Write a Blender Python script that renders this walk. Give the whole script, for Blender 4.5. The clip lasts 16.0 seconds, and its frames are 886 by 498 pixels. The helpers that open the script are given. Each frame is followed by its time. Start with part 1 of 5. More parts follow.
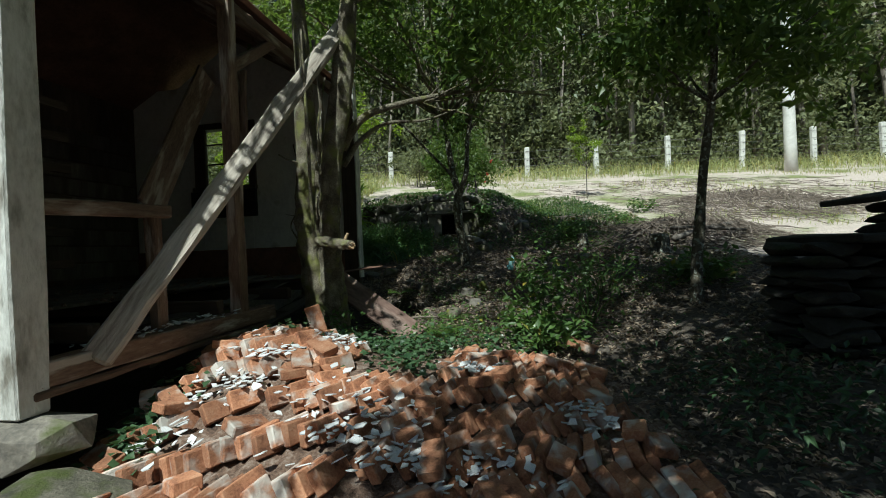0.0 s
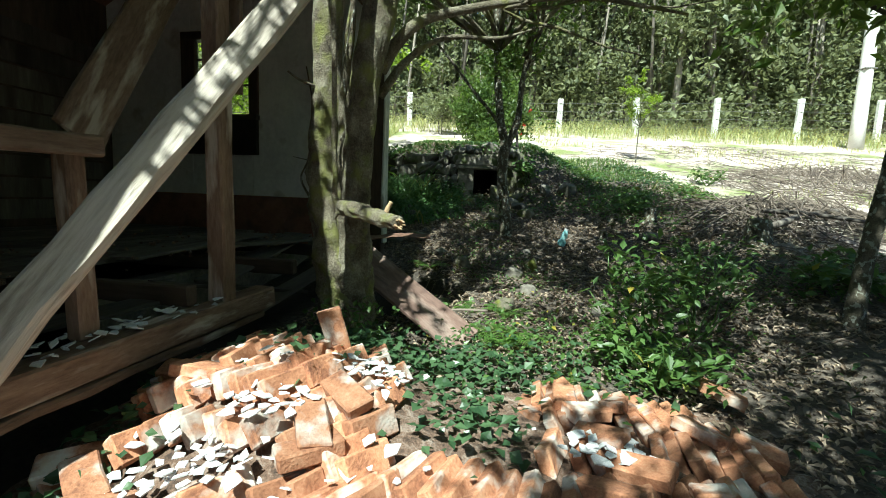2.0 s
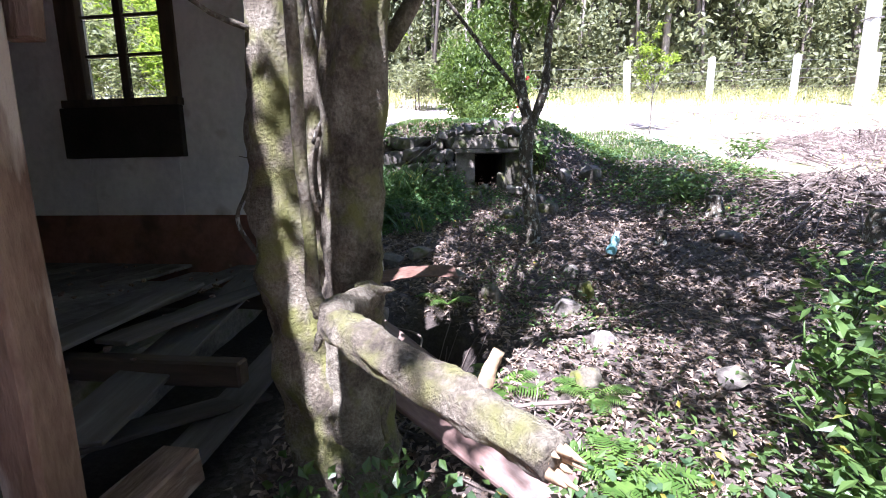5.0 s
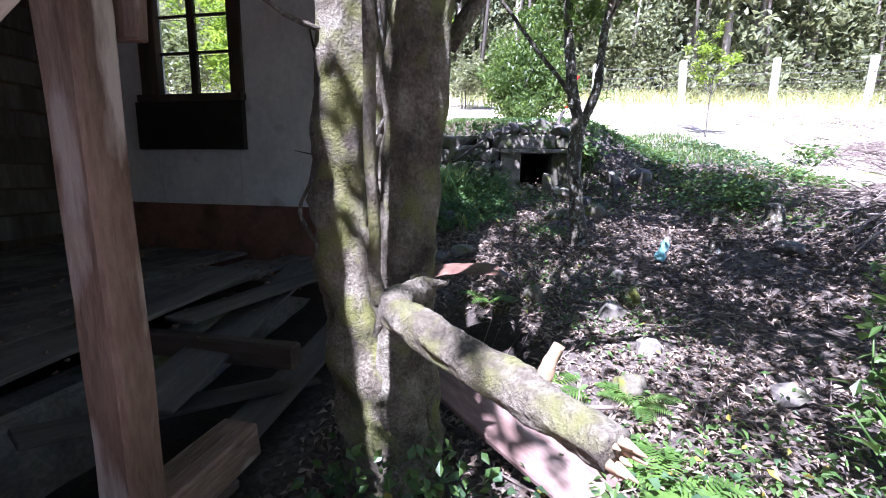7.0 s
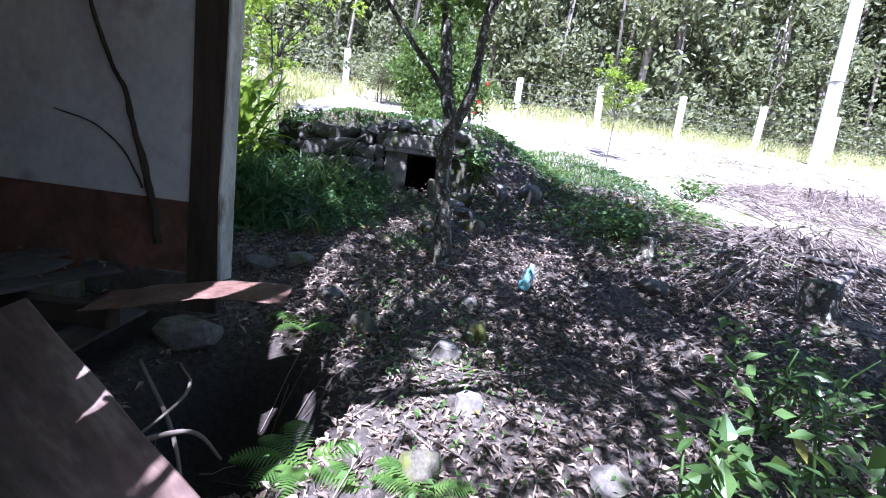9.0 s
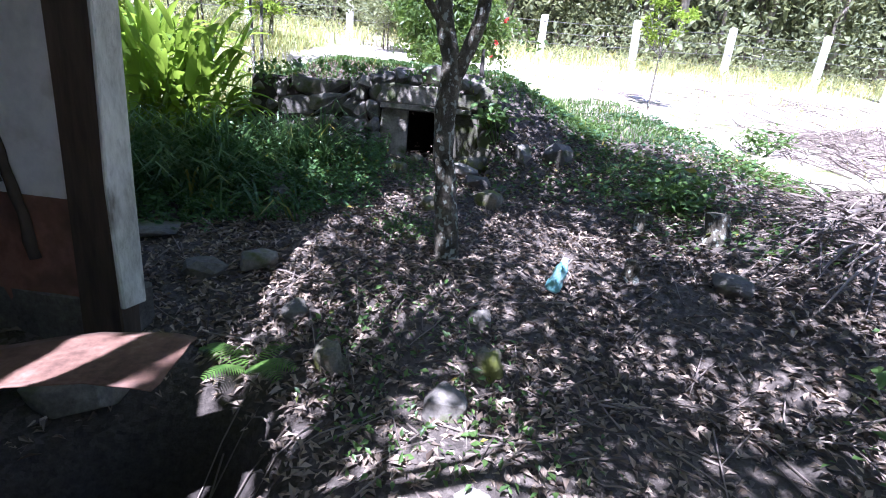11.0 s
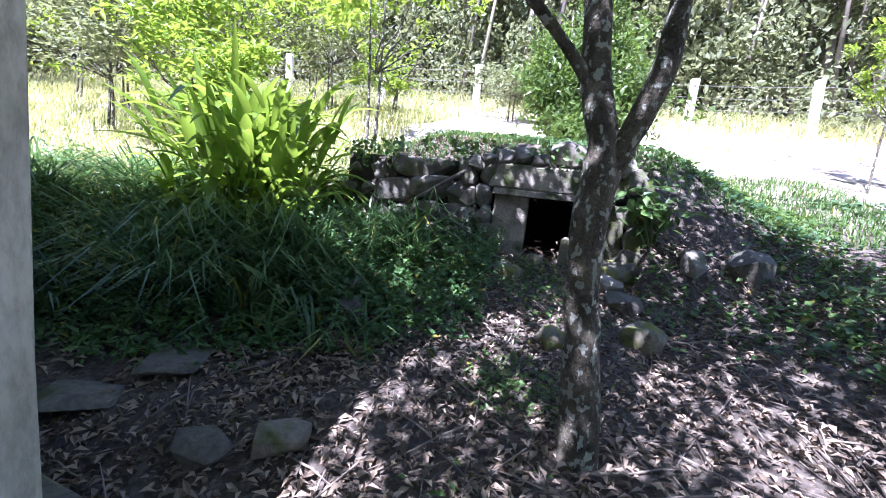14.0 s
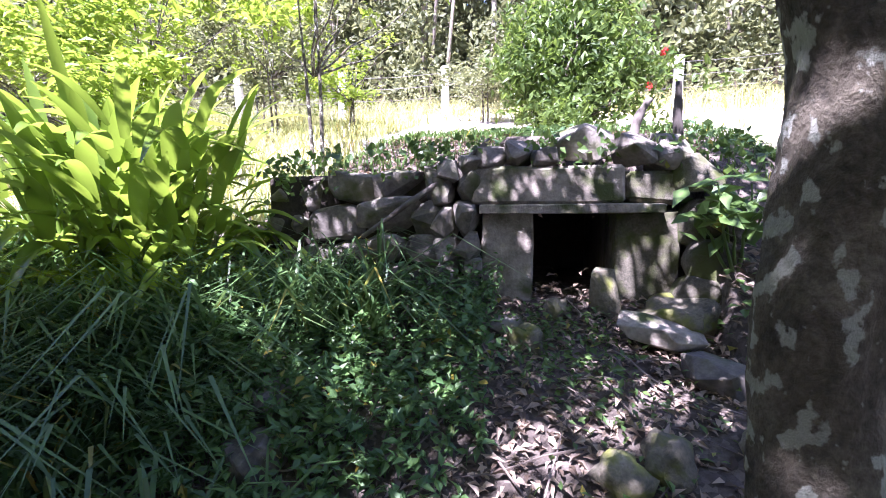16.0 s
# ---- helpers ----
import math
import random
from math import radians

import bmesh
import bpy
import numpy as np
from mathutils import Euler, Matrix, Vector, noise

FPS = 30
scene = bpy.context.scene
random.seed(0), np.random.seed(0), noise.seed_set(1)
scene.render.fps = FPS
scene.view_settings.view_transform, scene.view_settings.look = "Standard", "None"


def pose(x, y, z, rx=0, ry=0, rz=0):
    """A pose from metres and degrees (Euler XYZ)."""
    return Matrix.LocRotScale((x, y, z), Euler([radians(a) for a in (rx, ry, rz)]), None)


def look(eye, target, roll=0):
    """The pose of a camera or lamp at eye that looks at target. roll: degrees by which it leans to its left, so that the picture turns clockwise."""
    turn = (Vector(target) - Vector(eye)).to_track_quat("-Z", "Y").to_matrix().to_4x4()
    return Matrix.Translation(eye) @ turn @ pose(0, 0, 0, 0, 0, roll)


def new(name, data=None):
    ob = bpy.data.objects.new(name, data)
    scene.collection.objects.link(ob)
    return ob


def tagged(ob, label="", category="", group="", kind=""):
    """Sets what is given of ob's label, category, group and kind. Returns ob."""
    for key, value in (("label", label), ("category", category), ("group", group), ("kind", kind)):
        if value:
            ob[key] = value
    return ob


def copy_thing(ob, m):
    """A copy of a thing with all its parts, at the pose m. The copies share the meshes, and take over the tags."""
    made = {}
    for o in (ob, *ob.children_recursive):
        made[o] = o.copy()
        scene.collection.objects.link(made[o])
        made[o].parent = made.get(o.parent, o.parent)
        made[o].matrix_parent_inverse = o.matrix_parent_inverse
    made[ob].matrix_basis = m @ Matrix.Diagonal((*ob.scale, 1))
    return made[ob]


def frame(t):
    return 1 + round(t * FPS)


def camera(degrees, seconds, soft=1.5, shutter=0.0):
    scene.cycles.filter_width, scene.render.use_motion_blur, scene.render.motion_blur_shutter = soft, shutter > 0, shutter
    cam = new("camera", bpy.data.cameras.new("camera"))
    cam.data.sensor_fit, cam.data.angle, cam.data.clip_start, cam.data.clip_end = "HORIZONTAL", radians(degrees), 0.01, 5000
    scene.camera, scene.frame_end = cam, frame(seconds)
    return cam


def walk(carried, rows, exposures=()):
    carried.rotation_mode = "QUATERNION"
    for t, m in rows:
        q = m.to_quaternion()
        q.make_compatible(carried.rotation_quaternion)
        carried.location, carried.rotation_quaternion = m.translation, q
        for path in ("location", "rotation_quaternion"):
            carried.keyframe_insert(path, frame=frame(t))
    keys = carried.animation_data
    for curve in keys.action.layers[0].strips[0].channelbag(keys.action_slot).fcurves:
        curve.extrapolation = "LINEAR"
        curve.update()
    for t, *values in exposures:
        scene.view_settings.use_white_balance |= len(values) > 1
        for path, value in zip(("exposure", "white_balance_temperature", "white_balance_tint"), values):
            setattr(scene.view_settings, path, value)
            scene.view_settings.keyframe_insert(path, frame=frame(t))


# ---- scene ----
cam = camera(89.8, 16.0, soft=1.0)
PATH = [
    (0, (0.0, 0.0, 1.5), (0.0, 2.0, 1.497), -2.4),
    (0.5, (-0.063, 0.58, 1.587), (-0.069, 2.58, 1.589), -2.0),
    (1, (-0.156, 0.829, 1.675), (-0.182, 2.829, 1.651), 0.6),
    (1.5, (-0.374, 1.188, 1.698), (-0.42, 3.186, 1.615), 1.8),
    (2, (-0.532, 1.463, 1.707), (-0.546, 3.449, 1.48), 2.2),
    (2.5, (-0.565, 1.904, 1.678), (-0.457, 3.882, 1.404), 2.9),
    (3, (-0.596, 2.362, 1.712), (-0.377, 4.329, 1.427), 2.2),
    (3.5, (-0.758, 2.677, 1.778), (-0.527, 4.634, 1.434), 1.0),
    (4, (-0.954, 3.008, 1.844), (-0.743, 4.971, 1.527), 0.3),
    (4.5, (-0.986, 3.143, 1.949), (-0.762, 5.101, 1.611), 0.1),
    (5, (-1.003, 3.278, 1.999), (-0.897, 5.247, 1.668), -0.9),
    (5.2, (-1.009, 3.313, 1.973), (-0.937, 5.286, 1.649), -1.0),
    (7.3, (-1.06, 3.234, 2.009), (-1.13, 5.204, 1.672), 0.8),
    (7.5, (-1.039, 3.281, 2.038), (-1.094, 5.253, 1.705), 0.9),
    (8, (-0.709, 3.596, 2.037), (-0.754, 5.566, 1.694), 1.2),
    (8.5, (-0.377, 3.737, 2.143), (-0.362, 5.709, 1.809), 2.9),
    (9, (-0.173, 4.022, 2.055), (0.077, 5.981, 1.741), 7.3),
    (9.2, (-0.085, 4.222, 2.041), (0.2, 6.173, 1.705), 7.1),
    (11.3, (0.095, 5.273, 2.252), (0.184, 7.199, 1.72), 4.2),
    (11.5, (0.055, 5.375, 2.313), (0.057, 7.308, 1.8), 3.8),
    (12, (0.035, 5.47, 2.4), (0.009, 7.408, 1.907), 3.6),
    (12.5, (0.105, 5.676, 2.339), (0.047, 7.618, 1.863), 5.9),
    (13, (0.262, 6.023, 2.376), (-0.098, 7.937, 1.918), 7.5),
    (13.5, (0.239, 6.212, 2.411), (-0.149, 8.128, 1.985), 7.1),
    (14, (0.066, 6.573, 2.43), (-0.312, 8.514, 2.125), 6.2),
    (14.5, (-0.02, 6.948, 2.435), (-0.429, 8.889, 2.182), 3.6),
    (15, (-0.021, 7.412, 2.399), (-0.379, 9.364, 2.144), -1.1),
    (15.5, (-0.05, 7.854, 2.471), (-0.389, 9.81, 2.227), -1.1),
    (16, (-0.101, 8.063, 2.488), (-0.435, 10.02, 2.241), -0.5),
]

EXPOSURES = [(0, 0.2, 5800, -7), (0.5, 0.8, 5800, -9), (1.5, 1.42, 5800, -10), (2, 1.3, 5850, -12), (2.5, 1.32, 5850, -8), (3.5, 1.85, 6000, 4), (4.5, 2.1, 5850, 18), (5, 2.45, 5400, 28), (7.5, 2.4, 5050, 30), (8.5, 2.2, 4900, 28), (11.5, 2.42, 5050, 26), (12.5, 2.55, 5050, 27), (14.5, 2.55, 5200, 27), (15.5, 2.6, 5550, 31), (16, 2.85, 5450, 38)]
walk(cam, [(t, look(eye, target, roll)) for t, eye, target, roll in PATH], EXPOSURES)

# ---------------- world and sun ----------------
SUN_EL, SUN_AZ = radians(55), radians(203)          # azimuth clockwise from +y
to_sun = Vector((math.sin(SUN_AZ) * math.cos(SUN_EL), math.cos(SUN_AZ) * math.cos(SUN_EL), math.sin(SUN_EL)))
world = bpy.data.worlds.new("world")
scene.world = world
world.use_nodes = True
wn = world.node_tree.nodes
sky = wn.new("ShaderNodeTexSky")
sky.sky_type = "NISHITA"
sky.sun_disc = False
sky.sun_elevation, sky.sun_rotation = SUN_EL, SUN_AZ
sky.dust_density, sky.air_density = 1.0, 1.0
wn["Background"].inputs[1].default_value = 0.055
world.node_tree.links.new(sky.outputs[0], wn["Background"].inputs[0])
sun_data = bpy.data.lights.new("sun", "SUN")
sun_data.energy, sun_data.angle, sun_data.color = 5.0, radians(0.5), (1.0, 0.95, 0.87)
sun_lamp = new("sun", sun_data)
sun_lamp.matrix_world = look((0, 0, 30), Vector((0, 0, 30)) - to_sun)

# ---------------- materials ----------------
def nodes_of(name):
    m = bpy.data.materials.new(name)
    m.use_nodes = True
    nt = m.node_tree
    return m, nt.nodes, nt.links, nt.nodes["Principled BSDF"]


def surface(name, stops, scale=3.0, fine=40.0, rough=0.8, bump=0.4, bump_dist=0.01, stretch=(1, 1, 1), vary=0.25, per="Random", wear=None, metal=0.0):
    """Two scales of noise over a colour ramp, a random tint for each piece, fine relief."""
    m, n, l, b = nodes_of(name)
    tc = n.new("ShaderNodeTexCoord")
    mp = n.new("ShaderNodeMapping")
    mp.inputs["Scale"].default_value = stretch
    l.new(tc.outputs["Object"], mp.inputs[0])
    info = n.new("ShaderNodeObjectInfo")
    add = n.new("ShaderNodeVectorMath")
    add.operation = "MULTIPLY_ADD"
    l.new(info.outputs["Random"], add.inputs[0])
    add.inputs[1].default_value = (37, 21, 53)
    l.new(mp.outputs[0], add.inputs[2])
    big, small = n.new("ShaderNodeTexNoise"), n.new("ShaderNodeTexNoise")
    for tex, s, d in ((big, scale, 4), (small, fine, 6)):
        tex.inputs["Scale"].default_value = s
        tex.inputs["Detail"].default_value = d
        tex.inputs["Roughness"].default_value = 0.65
        l.new(add.outputs[0], tex.inputs["Vector"])
    mix = n.new("ShaderNodeMath")
    mix.operation = "MULTIPLY_ADD"
    l.new(small.outputs[0], mix.inputs[0])
    mix.inputs[1].default_value = 0.6
    l.new(big.outputs[0], mix.inputs[2])
    sub = n.new("ShaderNodeMath")
    sub.operation = "SUBTRACT"
    l.new(mix.outputs[0], sub.inputs[0])
    sub.inputs[1].default_value = 0.3
    ramp = n.new("ShaderNodeValToRGB")
    while len(ramp.color_ramp.elements) < len(stops):
        ramp.color_ramp.elements.new(0.5)
    for e, (p, c) in zip(ramp.color_ramp.elements, stops):
        e.position, e.color = p, (*c, 1)
    l.new(sub.outputs[0], ramp.inputs[0])
    col = ramp.outputs[0]
    if wear:
        wc, wlo, whi, ws = wear
        wt = n.new("ShaderNodeTexNoise")
        wt.inputs["Scale"].default_value = ws
        wt.inputs["Detail"].default_value = 6
        l.new(add.outputs[0], wt.inputs["Vector"])
        wr = n.new("ShaderNodeMapRange")
        wr.inputs[1].default_value, wr.inputs[2].default_value = wlo, whi
        l.new(wt.outputs[0], wr.inputs[0])
        wm = n.new("ShaderNodeMix")
        wm.data_type = "RGBA"
        l.new(wr.outputs[0], wm.inputs[0])
        l.new(col, wm.inputs[6])
        wm.inputs[7].default_value = (*wc, 1)
        col = wm.outputs[2]
    hsv = n.new("ShaderNodeHueSaturation")
    rr = n.new("ShaderNodeMapRange")
    rr.inputs[3].default_value, rr.inputs[4].default_value = 1 - vary, 1 + vary
    if per == "Island":
        geo = n.new("ShaderNodeNewGeometry")
        l.new(geo.outputs["Random Per Island"], rr.inputs[0])
    else:
        l.new(info.outputs["Random"], rr.inputs[0])
    l.new(rr.outputs[0], hsv.inputs["Value"])
    l.new(col, hsv.inputs["Color"])
    l.new(hsv.outputs[0], b.inputs["Base Color"])
    b.inputs["Roughness"].default_value = rough
    b.inputs["Metallic"].default_value = metal
    bp = n.new("ShaderNodeBump")
    bp.inputs["Strength"].default_value, bp.inputs["Distance"].default_value = bump, bump_dist
    l.new(mix.outputs[0], bp.inputs["Height"])
    l.new(bp.outputs[0], b.inputs["Normal"])
    return m


def leafy(name, dark, light, through_col, amount=0.35, rough=0.5, yellow=0.0):
    """Leaf: gloss plus light that passes through, tinted leaf by leaf."""
    m, n, l, b = nodes_of(name)
    geo = n.new("ShaderNodeNewGeometry")
    ramp = n.new("ShaderNodeValToRGB")
    els = ramp.color_ramp.elements
    els[0].color, els[1].color = (*dark, 1), (*light, 1)
    if yellow:
        els[1].position = 1 - yellow
        e = els.new(1 - yellow * 0.5)
        e.color = (0.35, 0.28, 0.05, 1)
    l.new(geo.outputs["Random Per Island"], ramp.inputs[0])
    l.new(ramp.outputs[0], b.inputs["Base Color"])
    b.inputs["Roughness"].default_value = rough
    tr = n.new("ShaderNodeBsdfTranslucent")
    mul = n.new("ShaderNodeMix")
    mul.data_type = "RGBA"
    mul.inputs[0].default_value = 0.5
    l.new(ramp.outputs[0], mul.inputs[6])
    mul.inputs[7].default_value = (*through_col, 1)
    l.new(mul.outputs[2], tr.inputs[0])
    mix = n.new("ShaderNodeMixShader")
    mix.inputs[0].default_value = amount
    l.new(b.outputs[0], mix.inputs[1])
    l.new(tr.outputs[0], mix.inputs[2])
    l.new(mix.outputs[0], n["Material Output"].inputs[0])
    return m


M_brick = surface("brick", [(0.25, (0.15, 0.06, 0.036)), (0.5, (0.38, 0.17, 0.092)), (0.75, (0.52, 0.29, 0.18))], 6, 70, 0.93, 0.9, 0.012, vary=0.36, wear=((0.58, 0.53, 0.49), 0.53, 0.66, 5))
M_plaster_chip = surface("lime_plaster", [(0.3, (0.50, 0.49, 0.50)), (0.7, (0.76, 0.76, 0.78))], 9, 50, 0.9, 0.3, 0.004, vary=0.18)
M_mortar = surface("mortar_rubble", [(0.3, (0.05, 0.032, 0.025)), (0.5, (0.17, 0.105, 0.075)), (0.75, (0.36, 0.29, 0.25))], 11, 60, 0.95, 1.0, 0.03, vary=0.0)
M_plaster_wall = surface("wall_plaster", [(0.3, (0.60, 0.58, 0.60)), (0.6, (0.78, 0.76, 0.77))], 1.3, 14, 0.92, 0.4, 0.006, vary=0.0, wear=((0.36, 0.31, 0.29), 0.60, 0.74, 2.2))
M_dado = surface("dado_paint", [(0.3, (0.15, 0.068, 0.045)), (0.65, (0.27, 0.13, 0.092))], 2, 20, 0.9, 0.3, 0.005, vary=0.0, wear=((0.10, 0.06, 0.045), 0.5, 0.68, 3))
M_column = surface("whitewash", [(0.28, (0.42, 0.41, 0.38)), (0.5, (0.64, 0.63, 0.60)), (0.75, (0.80, 0.79, 0.76))], 6, 40, 0.92, 1.0, 0.02, (1, 1, 0.35), 0.0, wear=((0.22, 0.20, 0.17), 0.56, 0.68, 7))
M_beam = surface("weathered_timber", [(0.28, (0.075, 0.045, 0.032)), (0.5, (0.165, 0.105, 0.075)), (0.78, (0.28, 0.20, 0.15))], 5, 55, 0.92, 1.0, 0.016, (1, 1, 0.2), 0.2, wear=((0.42, 0.36, 0.31), 0.54, 0.63, 8))
M_char = surface("charred_board", [(0.3, (0.008, 0.007, 0.006)), (0.7, (0.028, 0.022, 0.019))], 5, 40, 0.9, 0.7, 0.01, vary=0.0)
M_prop = surface("bleached_timber", [(0.28, (0.20, 0.165, 0.14)), (0.5, (0.43, 0.375, 0.325)), (0.78, (0.58, 0.52, 0.47))], 5, 40, 0.88, 1.0, 0.015, (1, 1, 0.12), 0.1, wear=((0.13, 0.10, 0.08), 0.63, 0.70, 5))
M_oldplank = surface("old_painted_plank", [(0.3, (0.07, 0.042, 0.035)), (0.55, (0.15, 0.092, 0.075)), (0.8, (0.28, 0.21, 0.18))], 4, 28, 0.85, 0.5, 0.006, (1, 1, 0.3), 0.1, wear=((0.05, 0.035, 0.03), 0.55, 0.68, 6))
M_darkwood = surface("dark_timber", [(0.3, (0.035, 0.025, 0.02)), (0.6, (0.085, 0.06, 0.045)), (0.85, (0.14, 0.10, 0.08))], 3, 25, 0.85, 0.5, 0.008, (1, 1, 0.15), 0.2)
M_greywood = surface("grey_board", [(0.3, (0.055, 0.046, 0.04)), (0.6, (0.125, 0.108, 0.095)), (0.85, (0.22, 0.195, 0.17))], 3, 25, 0.9, 0.7, 0.008, (1, 1, 0.15), 0.35, wear=((0.05, 0.04, 0.034), 0.52, 0.66, 4))
M_bark = surface("mossy_bark", [(0.25, (0.04, 0.03, 0.022)), (0.48, (0.15, 0.125, 0.088)), (0.75, (0.36, 0.33, 0.25))], 6, 75, 0.95, 1.0, 0.045, (1, 1, 0.9), 0.0, wear=((0.20, 0.20, 0.065), 0.50, 0.66, 7))
M_bark2 = surface("lichen_bark", [(0.28, (0.028, 0.024, 0.018)), (0.5, (0.10, 0.085, 0.062)), (0.78, (0.23, 0.20, 0.15))], 9, 95, 0.95, 1.0, 0.03, (1, 1, 0.8), 0.0, wear=((0.36, 0.37, 0.32), 0.56, 0.60, 26))
# far bark kept pale: the wood's sunlit look is in the colour
M_barkpale = surface("far_bark", [(0.3, (0.12, 0.10, 0.085)), (0.6, (0.28, 0.245, 0.21)), (0.85, (0.46, 0.42, 0.37))], 2, 20, 0.95, 0.6, 0.02, (1, 1, 0.3), 0.45)
M_cutwood = surface("cut_wood", [(0.3, (0.22, 0.14, 0.08)), (0.7, (0.44, 0.32, 0.19))], 14, 90, 0.85, 0.5, 0.006, vary=0.05)
M_stone = surface("field_stone", [(0.28, (0.075, 0.068, 0.062)), (0.5, (0.155, 0.138, 0.118)), (0.75, (0.27, 0.242, 0.205))], 4, 35, 0.92, 0.7, 0.015, vary=0.3, wear=((0.075, 0.085, 0.03), 0.56, 0.68, 4))
# stone colour lowered to near black for the oven's deep shade
M_ovenstone = surface("shade_dark_stone", [(0.28, (0.012, 0.011, 0.010)), (0.5, (0.028, 0.025, 0.022)), (0.75, (0.06, 0.054, 0.048))], 4, 35, 0.95, 0.7, 0.015, vary=0.3, wear=((0.02, 0.025, 0.01), 0.56, 0.68, 4))
M_moss = surface("mossy_stone", [(0.3, (0.06, 0.055, 0.04)), (0.5, (0.14, 0.125, 0.09)), (0.75, (0.25, 0.22, 0.17))], 5, 60, 0.97, 0.9, 0.012, vary=0.2, wear=((0.14, 0.15, 0.03), 0.50, 0.63, 6))
M_mossdark = surface("dark_mossy_block", [(0.3, (0.045, 0.042, 0.032)), (0.5, (0.11, 0.10, 0.075)), (0.75, (0.21, 0.185, 0.15))], 5, 60, 0.97, 0.9, 0.014, vary=0.2, wear=((0.065, 0.078, 0.02), 0.47, 0.62, 6))
M_lintel = surface("old_concrete", [(0.28, (0.11, 0.095, 0.08)), (0.5, (0.24, 0.21, 0.175)), (0.75, (0.37, 0.33, 0.28))], 5, 34, 0.92, 0.8, 0.014, vary=0.1, wear=((0.055, 0.07, 0.02), 0.53, 0.63, 4))
M_concrete = surface("pale_concrete", [(0.3, (0.50, 0.49, 0.46)), (0.7, (0.70, 0.69, 0.66))], 2, 25, 0.9, 0.4, 0.008, vary=0.1)
M_rust = surface("rusty_sheet", [(0.3, (0.07, 0.035, 0.025)), (0.55, (0.16, 0.085, 0.06)), (0.8, (0.26, 0.18, 0.14))], 4, 30, 0.75, 0.4, 0.005, vary=0.1)
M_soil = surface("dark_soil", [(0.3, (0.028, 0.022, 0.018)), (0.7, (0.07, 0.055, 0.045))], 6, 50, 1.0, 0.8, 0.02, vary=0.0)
M_roof = surface("roof_tile", [(0.3, (0.10, 0.05, 0.035)), (0.7, (0.22, 0.11, 0.075))], 3, 20, 0.9, 0.6, 0.02, vary=0.2)
M_wire = surface("wire", [(0.3, (0.12, 0.11, 0.10)), (0.7, (0.28, 0.27, 0.26))], 5, 40, 0.6, 0.1, 0.001, vary=0.0, metal=0.6)
M_bluecan = surface("turquoise_plastic", [(0.3, (0.20, 0.48, 0.52)), (0.7, (0.42, 0.68, 0.70))], 8, 40, 0.4, 0.3, 0.006, vary=0.0, wear=((0.45, 0.44, 0.42), 0.55, 0.68, 9))
M_red = leafy("red_petal", (0.5, 0.02, 0.02), (0.7, 0.05, 0.04), (0.9, 0.1, 0.05), 0.3)
M_leaf_tree = leafy("tree_leaf", (0.04, 0.075, 0.02), (0.13, 0.19, 0.05), (0.28, 0.40, 0.05), 0.48, 0.42)
# pale leaf for wood and slope; haze and sun are in the colour
M_leaf_far = leafy("hazy_forest_leaf", (0.09, 0.11, 0.055), (0.27, 0.29, 0.15), (0.34, 0.36, 0.15), 0.45, 0.6)
M_leaf_yel = leafy("yellow_green_leaf", (0.12, 0.20, 0.02), (0.26, 0.36, 0.05), (0.5, 0.62, 0.06), 0.5, 0.45)
M_leaf_big = leafy("strap_leaf", (0.04, 0.10, 0.018), (0.26, 0.37, 0.06), (0.42, 0.56, 0.05), 0.44, 0.18)
M_leaf_low = leafy("undergrowth_leaf", (0.045, 0.09, 0.025), (0.12, 0.20, 0.055), (0.26, 0.38, 0.07), 0.35, 0.38, 0.02)
M_weed = leafy("shade_weed_leaf", (0.045, 0.10, 0.035), (0.14, 0.25, 0.08), (0.24, 0.40, 0.08), 0.35, 0.38, 0.03)
M_ivy = leafy("ivy_leaf", (0.03, 0.065, 0.03), (0.09, 0.15, 0.07), (0.15, 0.26, 0.06), 0.25, 0.36)
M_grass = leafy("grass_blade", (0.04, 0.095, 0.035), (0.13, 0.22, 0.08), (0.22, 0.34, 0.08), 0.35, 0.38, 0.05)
# paler lit copy of the grass; the sun's brightness is in its colour
M_grass_lit = leafy("sunlit_blade", (0.22, 0.27, 0.08), (0.50, 0.50, 0.25), (0.6, 0.62, 0.25), 0.4, 0.5, 0.2)
M_straw = leafy("dry_twig", (0.085, 0.065, 0.055), (0.29, 0.235, 0.195), (0.2, 0.15, 0.1), 0.04, 0.85)
M_litter = leafy("dead_leaf", (0.06, 0.040, 0.028), (0.47, 0.37, 0.28), (0.40, 0.25, 0.12), 0.12, 0.65)
M_fern = leafy("fern_leaf", (0.07, 0.15, 0.03), (0.16, 0.27, 0.06), (0.35, 0.52, 0.08), 0.45, 0.45)

# ground: litter-covered earth; on the open slope drier, its sunlit paleness in the colour
M_ground, gn, gl, gb = nodes_of("earth_and_litter")
g_tc = gn.new("ShaderNodeTexCoord")
def g_noise(s, d=5, kind="ShaderNodeTexNoise"):
    t = gn.new(kind)
    t.inputs["Scale"].default_value = s
    if kind == "ShaderNodeTexNoise":
        t.inputs["Detail"].default_value = d
        t.inputs["Roughness"].default_value = 0.68
    gl.new(g_tc.outputs["Object"], t.inputs["Vector"])
    return t
def g_ramp(src, stops):
    r = gn.new("ShaderNodeValToRGB")
    while len(r.color_ramp.elements) < len(stops):
        r.color_ramp.elements.new(0.5)
    for e, (p, c) in zip(r.color_ramp.elements, stops):
        e.position, e.color = p, (*c, 1)
    gl.new(src, r.inputs[0])
    return r.outputs[0]
